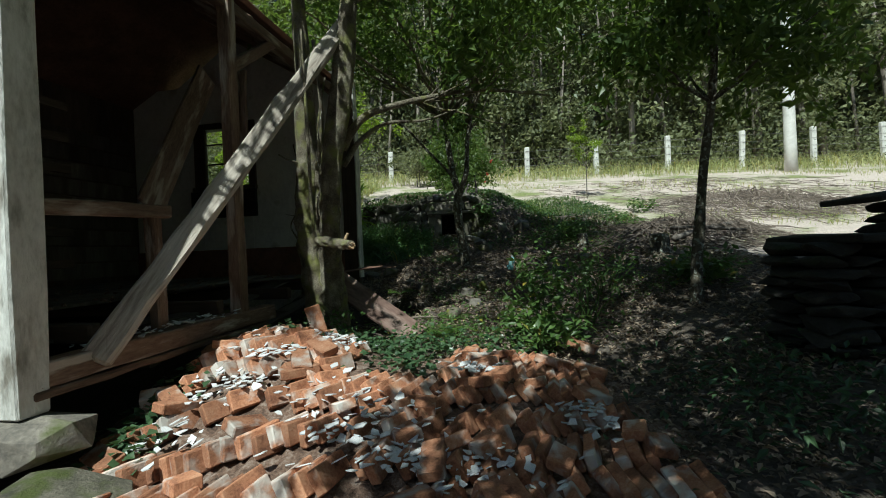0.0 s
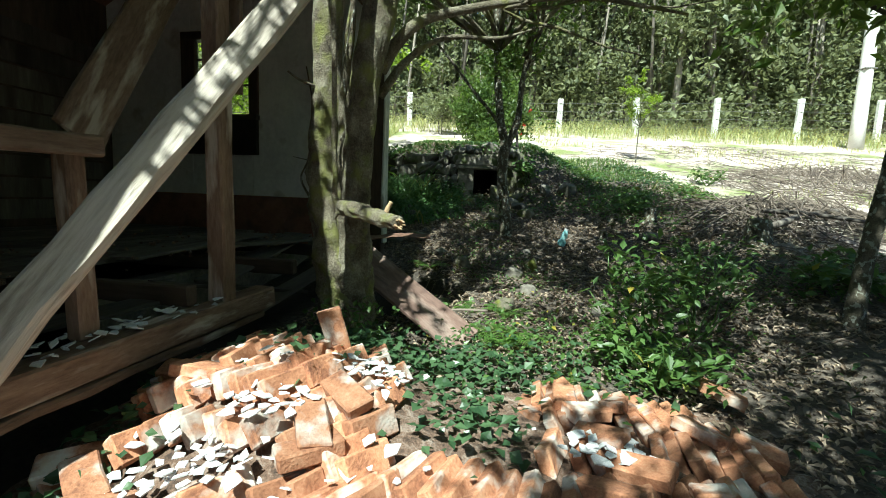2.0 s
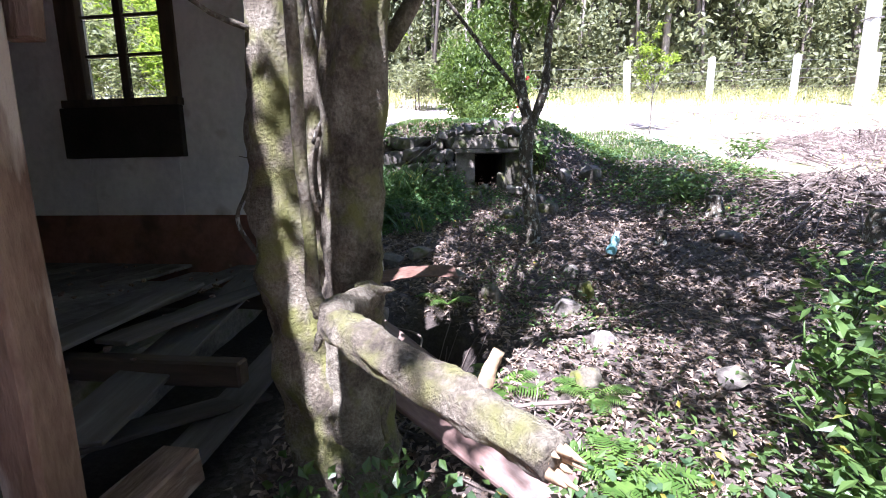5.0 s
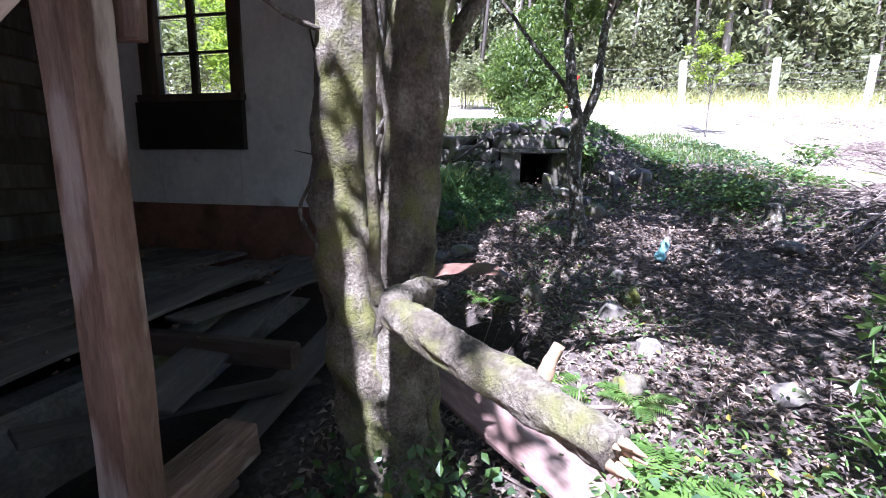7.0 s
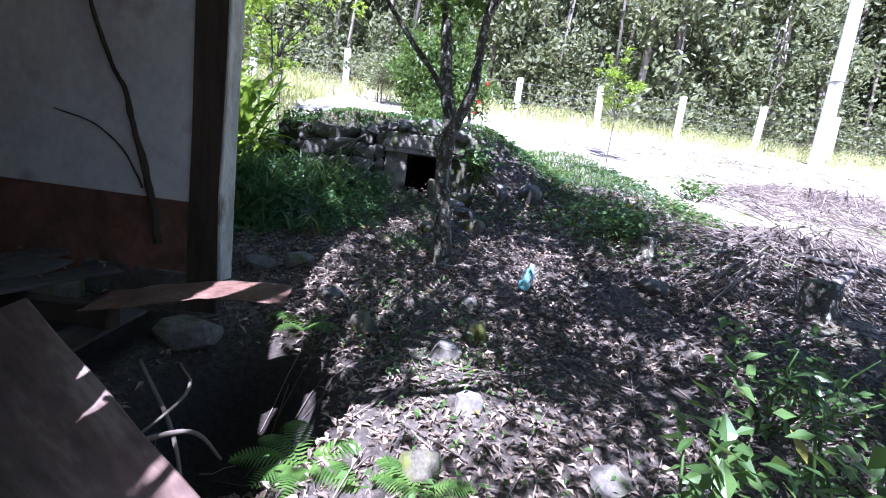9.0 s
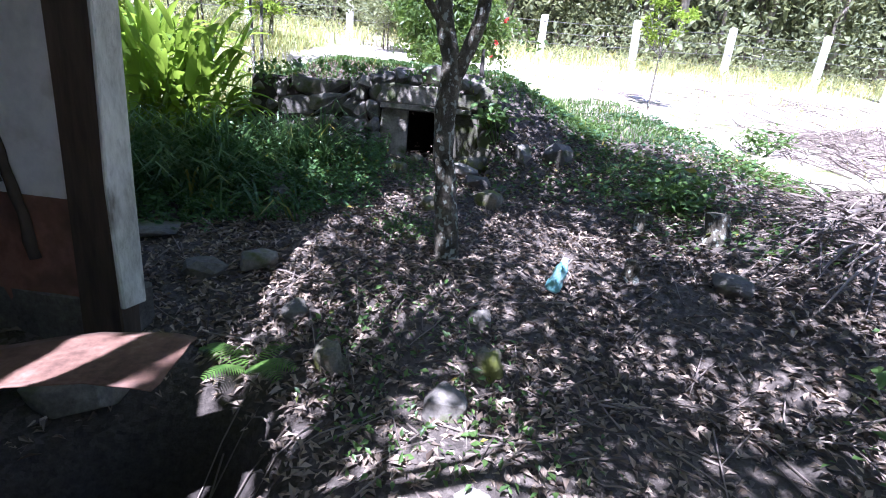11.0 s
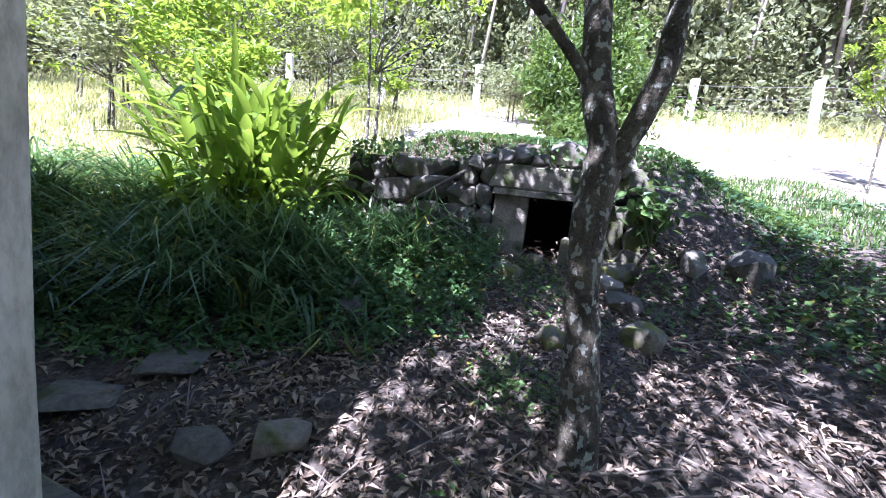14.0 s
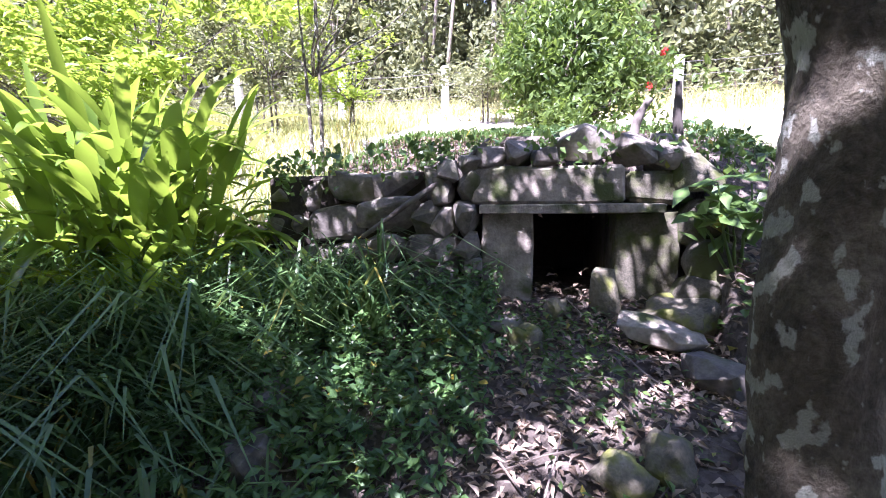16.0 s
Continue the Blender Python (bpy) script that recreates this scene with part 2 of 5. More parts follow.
def g_mix(fac, a, b, kind="MIX"):
    m = gn.new("ShaderNodeMix")
    m.data_type, m.blend_type = "RGBA", kind
    gl.new(fac, m.inputs[0])
    gl.new(a, m.inputs[6])
    gl.new(b, m.inputs[7])
    return m.outputs[2]
g_fine, g_big, g_cell = g_noise(28, 8), g_noise(1.1, 4), g_noise(34, 0, "ShaderNodeTexVoronoi")
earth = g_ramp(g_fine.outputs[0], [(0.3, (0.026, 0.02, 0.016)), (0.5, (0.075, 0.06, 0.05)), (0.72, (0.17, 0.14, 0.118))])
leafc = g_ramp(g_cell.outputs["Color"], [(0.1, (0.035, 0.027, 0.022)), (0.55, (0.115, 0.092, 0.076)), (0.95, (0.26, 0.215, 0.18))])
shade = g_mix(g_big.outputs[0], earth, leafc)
# dry earth, raised paler for the sun's glare on the slope
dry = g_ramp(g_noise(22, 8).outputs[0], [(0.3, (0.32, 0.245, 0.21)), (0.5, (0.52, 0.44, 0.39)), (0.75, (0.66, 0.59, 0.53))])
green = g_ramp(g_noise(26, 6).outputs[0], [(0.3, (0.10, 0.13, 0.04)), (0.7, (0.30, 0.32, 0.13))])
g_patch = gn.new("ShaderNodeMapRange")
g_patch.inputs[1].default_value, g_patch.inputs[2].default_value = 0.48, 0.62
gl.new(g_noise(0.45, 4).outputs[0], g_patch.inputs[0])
sunlit_slope = g_mix(g_patch.outputs[0], dry, green)
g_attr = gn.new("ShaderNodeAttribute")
g_attr.attribute_name = "sunlit_slope"
g_hole = gn.new("ShaderNodeAttribute")
g_hole.attribute_name = "shaded_soil"
# soil taken near black: shade of hole and house underside put in
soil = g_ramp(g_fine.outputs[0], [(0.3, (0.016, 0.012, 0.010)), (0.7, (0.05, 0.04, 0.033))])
gl.new(g_mix(g_hole.outputs["Fac"], g_mix(g_attr.outputs["Fac"], shade, sunlit_slope), soil), gb.inputs["Base Color"])
gb.inputs["Roughness"].default_value = 0.95
g_bump = gn.new("ShaderNodeBump")
g_bump.inputs["Strength"].default_value, g_bump.inputs["Distance"].default_value = 0.9, 0.03
gl.new(g_fine.outputs[0], g_bump.inputs["Height"])
gl.new(g_bump.outputs[0], gb.inputs["Normal"])

M_glass, _n, _l, _b = nodes_of("dusty_glass")
_b.inputs["Transmission Weight"].default_value = 1.0
_b.inputs["Roughness"].default_value = 0.02
_b.inputs["Base Color"].default_value = (0.92, 0.95, 0.93, 1)

# ---------------- geometry helpers ----------------
rng = np.random.default_rng(7)


def mesh(name, verts, faces, mat, parent=None, label="", smooth=False):
    me = bpy.data.meshes.new(name)
    me.from_pydata([tuple(v) for v in verts] if not isinstance(verts, np.ndarray) else verts.tolist(), [], faces if isinstance(faces, list) else faces.tolist())
    me.materials.append(mat)
    if smooth:
        me.polygons.foreach_set("use_smooth", [True] * len(me.polygons))
    me.update()
    ob = new(name, me)
    if parent:
        ob.parent = parent
    return tagged(ob, label)


def part(name, bm, mat, parent=None, label="", smooth=False):
    me = bpy.data.meshes.new(name)
    bm.to_mesh(me)
    bm.free()
    me.materials.append(mat)
    if smooth:
        me.polygons.foreach_set("use_smooth", [True] * len(me.polygons))
    ob = new(name, me)
    if parent:
        ob.parent = parent
    return tagged(ob, label)


def holder(name, m, label, category, group="", kind=""):
    ob = new(name)
    ob.matrix_world = m
    ob.empty_display_size = 0.1
    return tagged(ob, label, category, group, kind)


def block(sx, sy, sz, bevel=0.01, jit=0.0, cuts=0, seed=0, m=None):
    """A box, centred, with softened and uneven edges; cuts along its longest side."""
    bm = bmesh.new()
    bmesh.ops.create_cube(bm, size=1)
    bmesh.ops.scale(bm, vec=(sx, sy, sz), verts=bm.verts)
    if cuts:
        ax = max(range(3), key=lambda i: (sx, sy, sz)[i])
        es = [e for e in bm.edges if abs((e.verts[0].co - e.verts[1].co)[ax]) > 1e-6]
        bmesh.ops.subdivide_edges(bm, edges=es, cuts=cuts)
    if bevel:
        es = [e for e in bm.edges if len(e.link_faces) == 2 and e.calc_face_angle(0) > 0.5]
        bmesh.ops.bevel(bm, geom=es, offset=bevel, segments=1, affect="EDGES")
    if jit:
        for v in bm.verts:
            v.co += noise.noise_vector(v.co * 6 + Vector((seed * 3.1, seed, 0))) * jit
    if m is not None:
        bm.transform(m)
    return bm


def along(a, b, up=(0, 0, 1)):
    """A frame at the middle of a-b with local z along it and local y as near to up as can be."""
    a, b = Vector(a), Vector(b)
    zz = (b - a).normalized()
    yy = Vector(up) - zz * zz.dot(Vector(up))
    if yy.length < 1e-3:
        yy = Vector((0, 1, 0)) - zz * zz.y
    yy.normalize()
    xx = yy.cross(zz)
    m = Matrix((xx, yy, zz)).transposed().to_4x4()
    m.translation = (a + b) / 2
    return m


def beam(name, a, b, w, h, mat, parent=None, label="", bevel=0.012, jit=0.012, up=(0, 0, 1), seed=0):
    """A timber from a to b, w across and h high."""
    length = (Vector(b) - Vector(a)).length
    ob = part(name, block(w, h, length, bevel, jit, max(2, int(length * 4)), seed), mat, parent, label)
    ob.matrix_basis = along(a, b, up)
    return ob


def tube_data(points, radii, sides=10, rough=0.0, seed=0, cap=True):
    pts = [Vector(p) for p in points]
    vs, fs = [], []
    for i, p in enumerate(pts):
        d = (pts[min(i + 1, len(pts) - 1)] - pts[max(i - 1, 0)]).normalized()
        x = d.orthogonal().normalized() if i == 0 else (x - d * x.dot(d)).normalized()
        y = d.cross(x)
        for k in range(sides):
            a = 2 * math.pi * k / sides
            r = radii[i]
            if rough:
                q = Vector((math.cos(a) * 1.3, math.sin(a) * 1.3, i * (0.12 if sides > 20 else 0.35) + seed * 7.3))
                r *= 1 + rough * (noise.noise(q) + 0.3 * noise.noise(q * 3.7) + 0.15 * noise.noise(q * 9))
            vs.append(p + (x * math.cos(a) + y * math.sin(a)) * r)
    for i in range(len(pts) - 1):
        for k in range(sides):
            a, b = i * sides + k, i * sides + (k + 1) % sides
            fs.append((a, b, b + sides, a + sides))
    if cap:
        fs.append(tuple(range(sides))[::-1])
        fs.append(tuple(range((len(pts) - 1) * sides, len(pts) * sides)))
    return vs, fs


def smooth_line(points, radii, n=6):
    """Catmull-Rom refinement of a limb."""
    P = [np.array(p, float) for p in points]
    P = [2 * P[0] - P[1]] + P + [2 * P[-1] - P[-2]]
    out, rad = [], []
    for i in range(1, len(P) - 2):
        for k in range(n):
            t = k / n
            out.append(0.5 * (2 * P[i] + (P[i + 1] - P[i - 1]) * t + (2 * P[i - 1] - 5 * P[i] + 4 * P[i + 1] - P[i + 2]) * t * t + (3 * P[i] - P[i - 1] - 3 * P[i + 1] + P[i + 2]) * t ** 3))
            rad.append(radii[i - 1] * (1 - t) + radii[i] * t)
    out.append(P[-2])
    rad.append(radii[-1])
    return out, rad


def limb(name, points, radii, mat, parent=None, sides=12, rough=0.25, seed=0, n=6, label=""):
    p, r = smooth_line(points, radii, n * (3 if sides >= 18 else 1))
    vs, fs = tube_data(p, r, sides * (2 if sides >= 18 else 1), rough, seed)
    return mesh(name, vs, fs, mat, parent, label, True)


def many_tubes(lines, sides=4):
    vs, fs = [], []
    for pts, rad in lines:
        v, f = tube_data(pts, rad, sides, 0, 0, False)
        o = len(vs)
        vs += v
        fs += [tuple(i + o for i in q) for q in f]
    return vs, fs


def unit(v):
    return v / np.maximum(np.linalg.norm(v, axis=-1, keepdims=True), 1e-9)


def leaf_data(centres, size, flat=0.6, aspect=0.45, fold=0.18, rnd=None, point=None):
    """Leaves as folded blades of six corners, each with its own turn. flat: how far they lie level; point: main heading."""
    r = rnd or rng
    n = len(centres)
    nrm = unit(np.c_[r.normal(0, 1 - flat, (n, 2)) * 1.2, np.ones(n) * flat + 0.15])
    head = unit(r.normal(0, 1, (n, 3)) + (0 if point is None else np.asarray(point)))
    head = unit(head - nrm * (head * nrm).sum(1, keepdims=True))
    side = np.cross(nrm, head)
    s = (np.asarray(size) * r.uniform(0.6, 1.3, n))[:, None]
    w = s * aspect * 0.5
    c = np.asarray(centres)
    drop = nrm * s * fold
    v = np.stack([c, c + head * s * 0.4 + side * w + drop * 0.6, c + head * s + drop * -0.4, c + head * s * 0.4 - side * w + drop * 0.6, c + head * s * 0.45], 1).reshape(-1, 3)
    k = np.arange(n)[:, None] * 5
    f = np.concatenate([k + [0, 1, 4], k + [4, 1, 2], k + [0, 4, 3], k + [4, 2, 3]], 0)
    return v, f


def chip_data(centres, size, aspect=0.55, rnd=None, flat=0.0):
    """Far leaves: a bent lozenge each."""
    r = rnd or rng
    n = len(centres)
    head = unit(r.normal(0, 1, (n, 3)) * (1, 1, 1 - flat))
    side = unit(np.cross(head, r.normal(0, 1, (n, 3))))
    s = (np.asarray(size) * r.uniform(0.6, 1.3, n))[:, None]
    c = np.asarray(centres)
    bend = np.cross(head, side) * s * 0.12
    v = np.stack([c - head * s * 0.5, c + side * s * aspect * 0.5 + bend, c + head * s * 0.5, c - side * s * aspect * 0.5 + bend], 1).reshape(-1, 3)
    k = np.arange(n)[:, None] * 4
    return v, np.concatenate([k + [0, 1, 2], k + [0, 2, 3]], 0)


def leaf_mesh(name, centres, size, mat, parent=None, label="", **kw):
    v, f = leaf_data(centres, size, **kw)
    return mesh(name, v, f, mat, parent, label)


def blade_data(roots, height, width, lean=0.5, rnd=None):
    """Grass: bent blades of three steps."""
    r = rnd or rng
    n = len(roots)
    h = (np.asarray(height) * r.uniform(0.5, 1.25, n))[:, None]
    a = r.uniform(0, 2 * np.pi, n)
    d = np.c_[np.cos(a), np.sin(a), np.zeros(n)]
    s = np.c_[-np.sin(a), np.cos(a), np.zeros(n)] * width * r.uniform(0.6, 1.3, n)[:, None]
    ln = (lean * r.uniform(0.2, 1.4, n))[:, None]
    up = np.array([0, 0, 1.0])
    p0 = np.asarray(roots)
    p1 = p0 + up * h * 0.5 + d * h * ln * 0.25
    p2 = p0 + up * h * 0.85 + d * h * ln * 0.7
    p3 = p0 + up * h * (1.0 - ln * 0.25) + d * h * ln * 1.25
    v = np.stack([p0 - s, p0 + s, p1 - s, p1 + s, p2 - s * 0.7, p2 + s * 0.7, p3], 1).reshape(-1, 3)
    k = np.arange(n)[:, None] * 7
    f = np.concatenate([k + [0, 1, 3], k + [0, 3, 2], k + [2, 3, 5], k + [2, 5, 4], k + [4, 5, 6]], 0)
    return v, f


def rock_data(size, seed, sub=3, rough=0.35, square=0.0):
    bm = bmesh.new()
    bmesh.ops.create_icosphere(bm, subdivisions=sub, radius=0.5)
    for v in bm.verts:
        d = v.co.normalized()
        k = max(abs(d.x), abs(d.y), abs(d.z))
        q = d.lerp(d / k, square) * 0.5
        q *= 1 + rough * noise.noise(d * 1.4 + Vector((seed * 5.7, seed * 1.3, 0))) + rough * 0.35 * noise.noise(d * 4 + Vector((seed, 9, 2)))
        v.co = Vector((q.x * size[0], q.y * size[1], q.z * size[2]))
    return bm


def crag_data(size, seed, n=22, soft=0.16):
    """An angular broken stone: the hull of scattered points, its edges worn."""
    r = random.Random(seed)
    bm = bmesh.new()
    for _ in range(n):
        d = Vector((r.gauss(0, 1), r.gauss(0, 1), r.gauss(0, 1))).normalized()
        k = max(abs(d.x), abs(d.y), abs(d.z))
        q = d.lerp(d / k, 0.75) * 0.5 * r.uniform(0.88, 1.05)
        bm.verts.new((q.x * size[0], q.y * size[1], q.z * size[2]))
    out = bmesh.ops.convex_hull(bm, input=bm.verts)
    bmesh.ops.delete(bm, geom=list({g for g in out["geom_interior"] + out["geom_unused"] if isinstance(g, bmesh.types.BMVert)}), context="VERTS")
    bmesh.ops.bevel(bm, geom=list(bm.edges), offset=min(size) * soft * 0.5, segments=1, affect="EDGES", clamp_overlap=True)
    return bm


def rock(name, at, size, seed, mat, label, rz=0, rx=0, group="", square=0.3, parent=None, sub=3):
    ob = part(name, rock_data(size, seed, sub, 0.35, square), mat, parent, "", True)
    ob.matrix_basis = pose(*at, rx, 0, rz)
    return tagged(ob, label, "" if parent else "stone", group)


# ---------------- the lie of the land ----------------
def lerp_table(y, ys, zs):
    return np.interp(y, ys, zs)


def land(x, y):
    """Height of the ground: a trodden hollow towards the cellar door, the open slope beside it, the cellar's mound."""
    x, y = np.asarray(x, float), np.asarray(y, float)
    low = lerp_table(y, [-40, -10, 0, 2, 4, 5, 6, 7.3, 8, 8.7, 9.5, 10.5, 11.2, 13, 16, 23, 27, 40, 90], [-5, -1.3, 0.0, 0.14, 0.36, 0.47, 0.55, 0.72, 0.93, 1.12, 1.28, 1.58, 1.8, 2.35, 3.45, 5.05, 5.9, 9.5, 22])
    slope = lerp_table(y, [-40, -10, 0, 5, 7, 10, 13, 16, 23, 27, 40, 90], [-5, -1.2, 0.2, 0.85, 1.2, 1.85, 2.6, 3.45, 5.05, 5.9, 9.5, 22])
    k = np.clip((x - 1.3) / 2.4, 0, 1)
    k = k * k * (3 - 2 * k)
    z = low * (1 - k) + slope * k
    kl = np.clip((-x - 2.6) / 2.5, 0, 1)
    kl = kl * kl * (3 - 2 * kl) * np.clip((y - 8.5) / 2, 0, 1)
    z = z * (1 - kl) + np.maximum(z, slope - 0.1) * kl
    # mound over the cellar, cut upright by the stone front
    r = np.sqrt((np.clip(np.abs(x - 0.1) - 1.1, 0, 9) / 2.0) ** 2 + (np.clip(np.abs(y - 12.6) - 0.6, 0, 9) / 1.9) ** 2)
    bump = np.clip(1 - r, 0, 1)
    bump = bump * bump * (3 - 2 * bump)
    front = np.where((x > -2.3) & (x < 1.05), np.clip((y - 11.28) / 0.12, 0, 1), 1.0)
    z = z + (2.95 + (y - 12) * 0.1 - z).clip(0) * bump * front
    # the hole beside the old tree
    z = z - 0.75 * np.exp(-(((x + 1.02) / 0.52) ** 2 + ((y - 6.6) / 0.62) ** 2) ** 2)
    return z


def land_z(x, y):
    return float(land(x, y))

# ---------------- ground ----------------
def spaced(fine_lo, fine_hi, step, lo, hi):
    out = list(np.arange(fine_lo, fine_hi, step))
    s, v = step, out[-1]
    while v < hi:
        s *= 1.13
        v += s
        out.append(v)
    s, v = step, out[0]
    while v > lo:
        s *= 1.13
        v -= s
        out.insert(0, v)
    return np.array(out)


gx, gy = spaced(-3.2, 4.2, 0.07, -400, 400), spaced(0.5, 13.5, 0.07, -300, 700)
X, Y = np.meshgrid(gx, gy)
Z = land(X, Y)
lump = np.array([noise.noise(Vector((a * 1.7, b * 1.7, 0))) * 0.05 + noise.noise(Vector((a * 6, b * 6, 3))) * 0.016 for a, b in zip(X.ravel(), Y.ravel())]).reshape(X.shape)
Z = Z + lump * np.clip(1.2 - np.abs(X) / 30, 0.2, 1)
# passage into the cellar
inside = (X > -0.06) & (X < 0.60) & (Y > 11.2) & (Y < 12.7)
Z = np.where(inside, 1.74, Z)
ni, nj = X.shape
idx = np.arange(ni * nj).reshape(ni, nj)
gf = np.stack([idx[:-1, :-1], idx[:-1, 1:], idx[1:, 1:], idx[1:, :-1]], -1).reshape(-1, 4)
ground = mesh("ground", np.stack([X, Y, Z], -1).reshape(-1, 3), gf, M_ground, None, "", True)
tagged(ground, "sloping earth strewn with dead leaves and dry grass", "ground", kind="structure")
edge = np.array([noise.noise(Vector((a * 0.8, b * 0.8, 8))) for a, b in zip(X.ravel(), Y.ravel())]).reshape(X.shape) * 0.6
# mask of the ground that is given the sunlit colour
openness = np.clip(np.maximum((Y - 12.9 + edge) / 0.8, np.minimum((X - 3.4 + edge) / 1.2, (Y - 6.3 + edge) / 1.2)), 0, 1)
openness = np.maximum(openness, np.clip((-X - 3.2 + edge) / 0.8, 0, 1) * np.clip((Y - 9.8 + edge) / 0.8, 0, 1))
at = ground.data.attributes.new("sunlit_slope", "FLOAT", "POINT")
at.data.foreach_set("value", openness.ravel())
# darkened by place: the hole's bare earth, then ground under the house
dark_ground = np.clip(1.45 - np.sqrt(((X + 1.02) / 0.58) ** 2 + ((Y - 6.6) / 0.68) ** 2) + edge * 0.3, 0, 1)
dark_ground = np.maximum(dark_ground, np.clip((-1.6 + 0.182 * (Y - 7.5) - X) / 0.3, 0, 1) * (Y < 7.5) * (Y > 2.4))
at = ground.data.attributes.new("shaded_soil", "FLOAT", "POINT")
at.data.foreach_set("value", np.clip(dark_ground * 1.6, 0, 1).ravel())

# ---------------- the ruined house ----------------
# house axes: x along the open front towards the cellar, y into the house
HOUSE = pose(-1.42, 7.5, 0, rz=79.69)
house = holder("house", HOUSE, "abandoned plastered house with its front wall fallen away", "house")
U0, VB = -5.12, 4.3
def slab(name, x0, x1, y0, y1, z0, z1, mat, parent=house, label="", bevel=0.008, jit=0.004):
    ob = part(name, block(x1 - x0, y1 - y0, z1 - z0, bevel, jit, 4), mat, parent, label)
    ob.matrix_basis = pose((x0 + x1) / 2, (y0 + y1) / 2, (z0 + z1) / 2)
    return ob
# end wall with a window: pieces round the opening
WV0, WV1, WZ0, WZ1 = 1.93, 2.90, 2.74, 3.80
slab("wall", 0, 0.16, 0.24, WV0, 0.55, 4.6, M_plaster_wall, label="stained white plaster wall")
slab("wall", 0, 0.16, WV1, VB, 0.55, 4.6, M_plaster_wall)
slab("wall", 0, 0.16, WV0, WV1, 0.55, WZ0, M_plaster_wall)
slab("wall", 0, 0.16, WV0, WV1, WZ1, 4.6, M_plaster_wall)
slab("dado", -0.012, 0, 0.24, VB, 0.9, 1.64, M_dado, label="flaking red-brown painted dado", bevel=0.003, jit=0.002)
slab("corner_post", -0.03, 0.10, 0.0, 0.24, 0.75, 4.4, M_darkwood, label="dark timber corner post", jit=0.02)
slab("corner_plaster", -0.04, 0.11, -0.03, -0.002, 1.08, 4.4, M_column, label="flaking whitewashed corner", jit=0.022)
slab("wall", U0 - 0.15, U0, 0.25, VB, 0.3, 4.6, M_plaster_wall)
slab("wall", U0 - 0.15, 0.16, VB, VB + 0.15, 0.3, 4.6, M_darkwood, label="dark boarded back wall")
for k in range(9):
    slab("wall_board", U0 + 0.05, -0.05, VB - 0.03, VB, 1.25 + k * 0.27, 1.49 + k * 0.27, M_greywood, bevel=0.004)
# roof, two pitches on rafters; unseen, added, eave and ends set for shade
for v0, z0, v1, z1, n in ((0.22, 4.26, 2.15, 5.4, 1), (VB + 0.55, 3.95, 2.15, 5.4, -1)):
    ln = math.hypot(v1 - v0, z1 - z0)
    ob = part("roof", block(5.85, ln, 0.07, 0.01, 0.01, 6), M_roof, house, "clay tile roof, out of view, added to shade the house")
    ob.matrix_basis = pose(-2.5, (v0 + v1) / 2, (z0 + z1) / 2 + 0.1, rx=math.degrees(math.atan2(z1 - z0, v1 - v0)) if n > 0 else math.degrees(math.atan2(z1 - z0, v1 - v0)) + 180)
for k in range(7):
    u = -5.0 + k * 0.8
    beam("rafter", (u, 0.16, 4.13), (u, 2.12, 5.33), 0.07, 0.11, M_beam, house, seed=k)
# gables close the ends under the roof
for u in (U0 - 0.07, 0.08):
    bm = bmesh.new()
    lo = [bm.verts.new((u - 0.06, v, z)) for v, z in ((0, 4.1), (VB, 4.1), (VB, 4.0), (2.15, 5.38), (0, 4.15))]
    hi = [bm.verts.new((u + 0.06, v.co.y, v.co.z)) for v in lo]
    bm.faces.new(lo), bm.faces.new(hi[::-1])
    for a in range(5):
        bm.faces.new((lo[a], hi[a], hi[(a + 1) % 5], lo[(a + 1) % 5]))
    part("gable", bm, M_plaster_wall, house)
# floor: surviving boards at the back, fallen away at the front
for k in range(13):
    v = 1.15 + k * 0.245
    u0 = U0 + 0.02 + (0.5 if k < 2 else 0)
    slab("floor_board", u0, -0.05 - (0.35 * ((k * 7) % 3) if k < 3 else 0), v, v + 0.235, 1.12, 1.15, M_greywood, bevel=0.003, label="dusty grey floor board" if k == 0 else "")
for k in range(4):
    beam("joist", (U0 + 0.5 + k * 1.25, 0.1, 1.03), (U0 + 0.5 + k * 1.25, VB - 0.05, 1.03), 0.09, 0.13, M_darkwood, house, seed=k)
slab("foundation", -3.2, 0.1, 1.05, 1.3, 0.3, 0.95, M_stone, bevel=0.02, jit=0.03)
slab("foundation", -0.02, 0.3, 0.05, 1.1, 0.4, 1.12, M_stone, bevel=0.03, jit=0.03)
# open front: column, sill beam, posts, rail
slab("column", U0 - 0.075, U0 + 0.12, -0.02, 0.24, 0.66, 4.1, M_column, label="flaking whitewashed corner column", bevel=0.012, jit=0.014)
beam("sill_beam", (U0 + 0.02, 0.07, 0.865), (-2.62, 0.07, 0.885), 0.17, 0.15, M_beam, house, "weathered brown timber sill beam", seed=3)
beam("ledger", (U0 + 0.02, -0.005, 0.755), (-2.75, 0.02, 0.775), 0.06, 0.05, M_beam, house, seed=5)
beam("post", (-3.115, 0.08, 0.94), (-3.15, 0.08, 4.1), 0.13, 0.13, M_beam, house, "worn brown timber post with a bolt hole", seed=6)
beam("post", (-4.02, 0.16, 0.95), (-4.05, 0.16, 1.86), 0.10, 0.10, M_beam, house, seed=8)
beam("post", (-4.75, 0.75, 0.95), (-4.75, 0.75, 1.86), 0.10, 0.10, M_beam, house, seed=9)
beam("rail", (U0, 0.2, 1.86), (-3.93, 0.16, 1.89), 0.16, 0.10, M_beam, house, "dusty brown timber rail", seed=11)
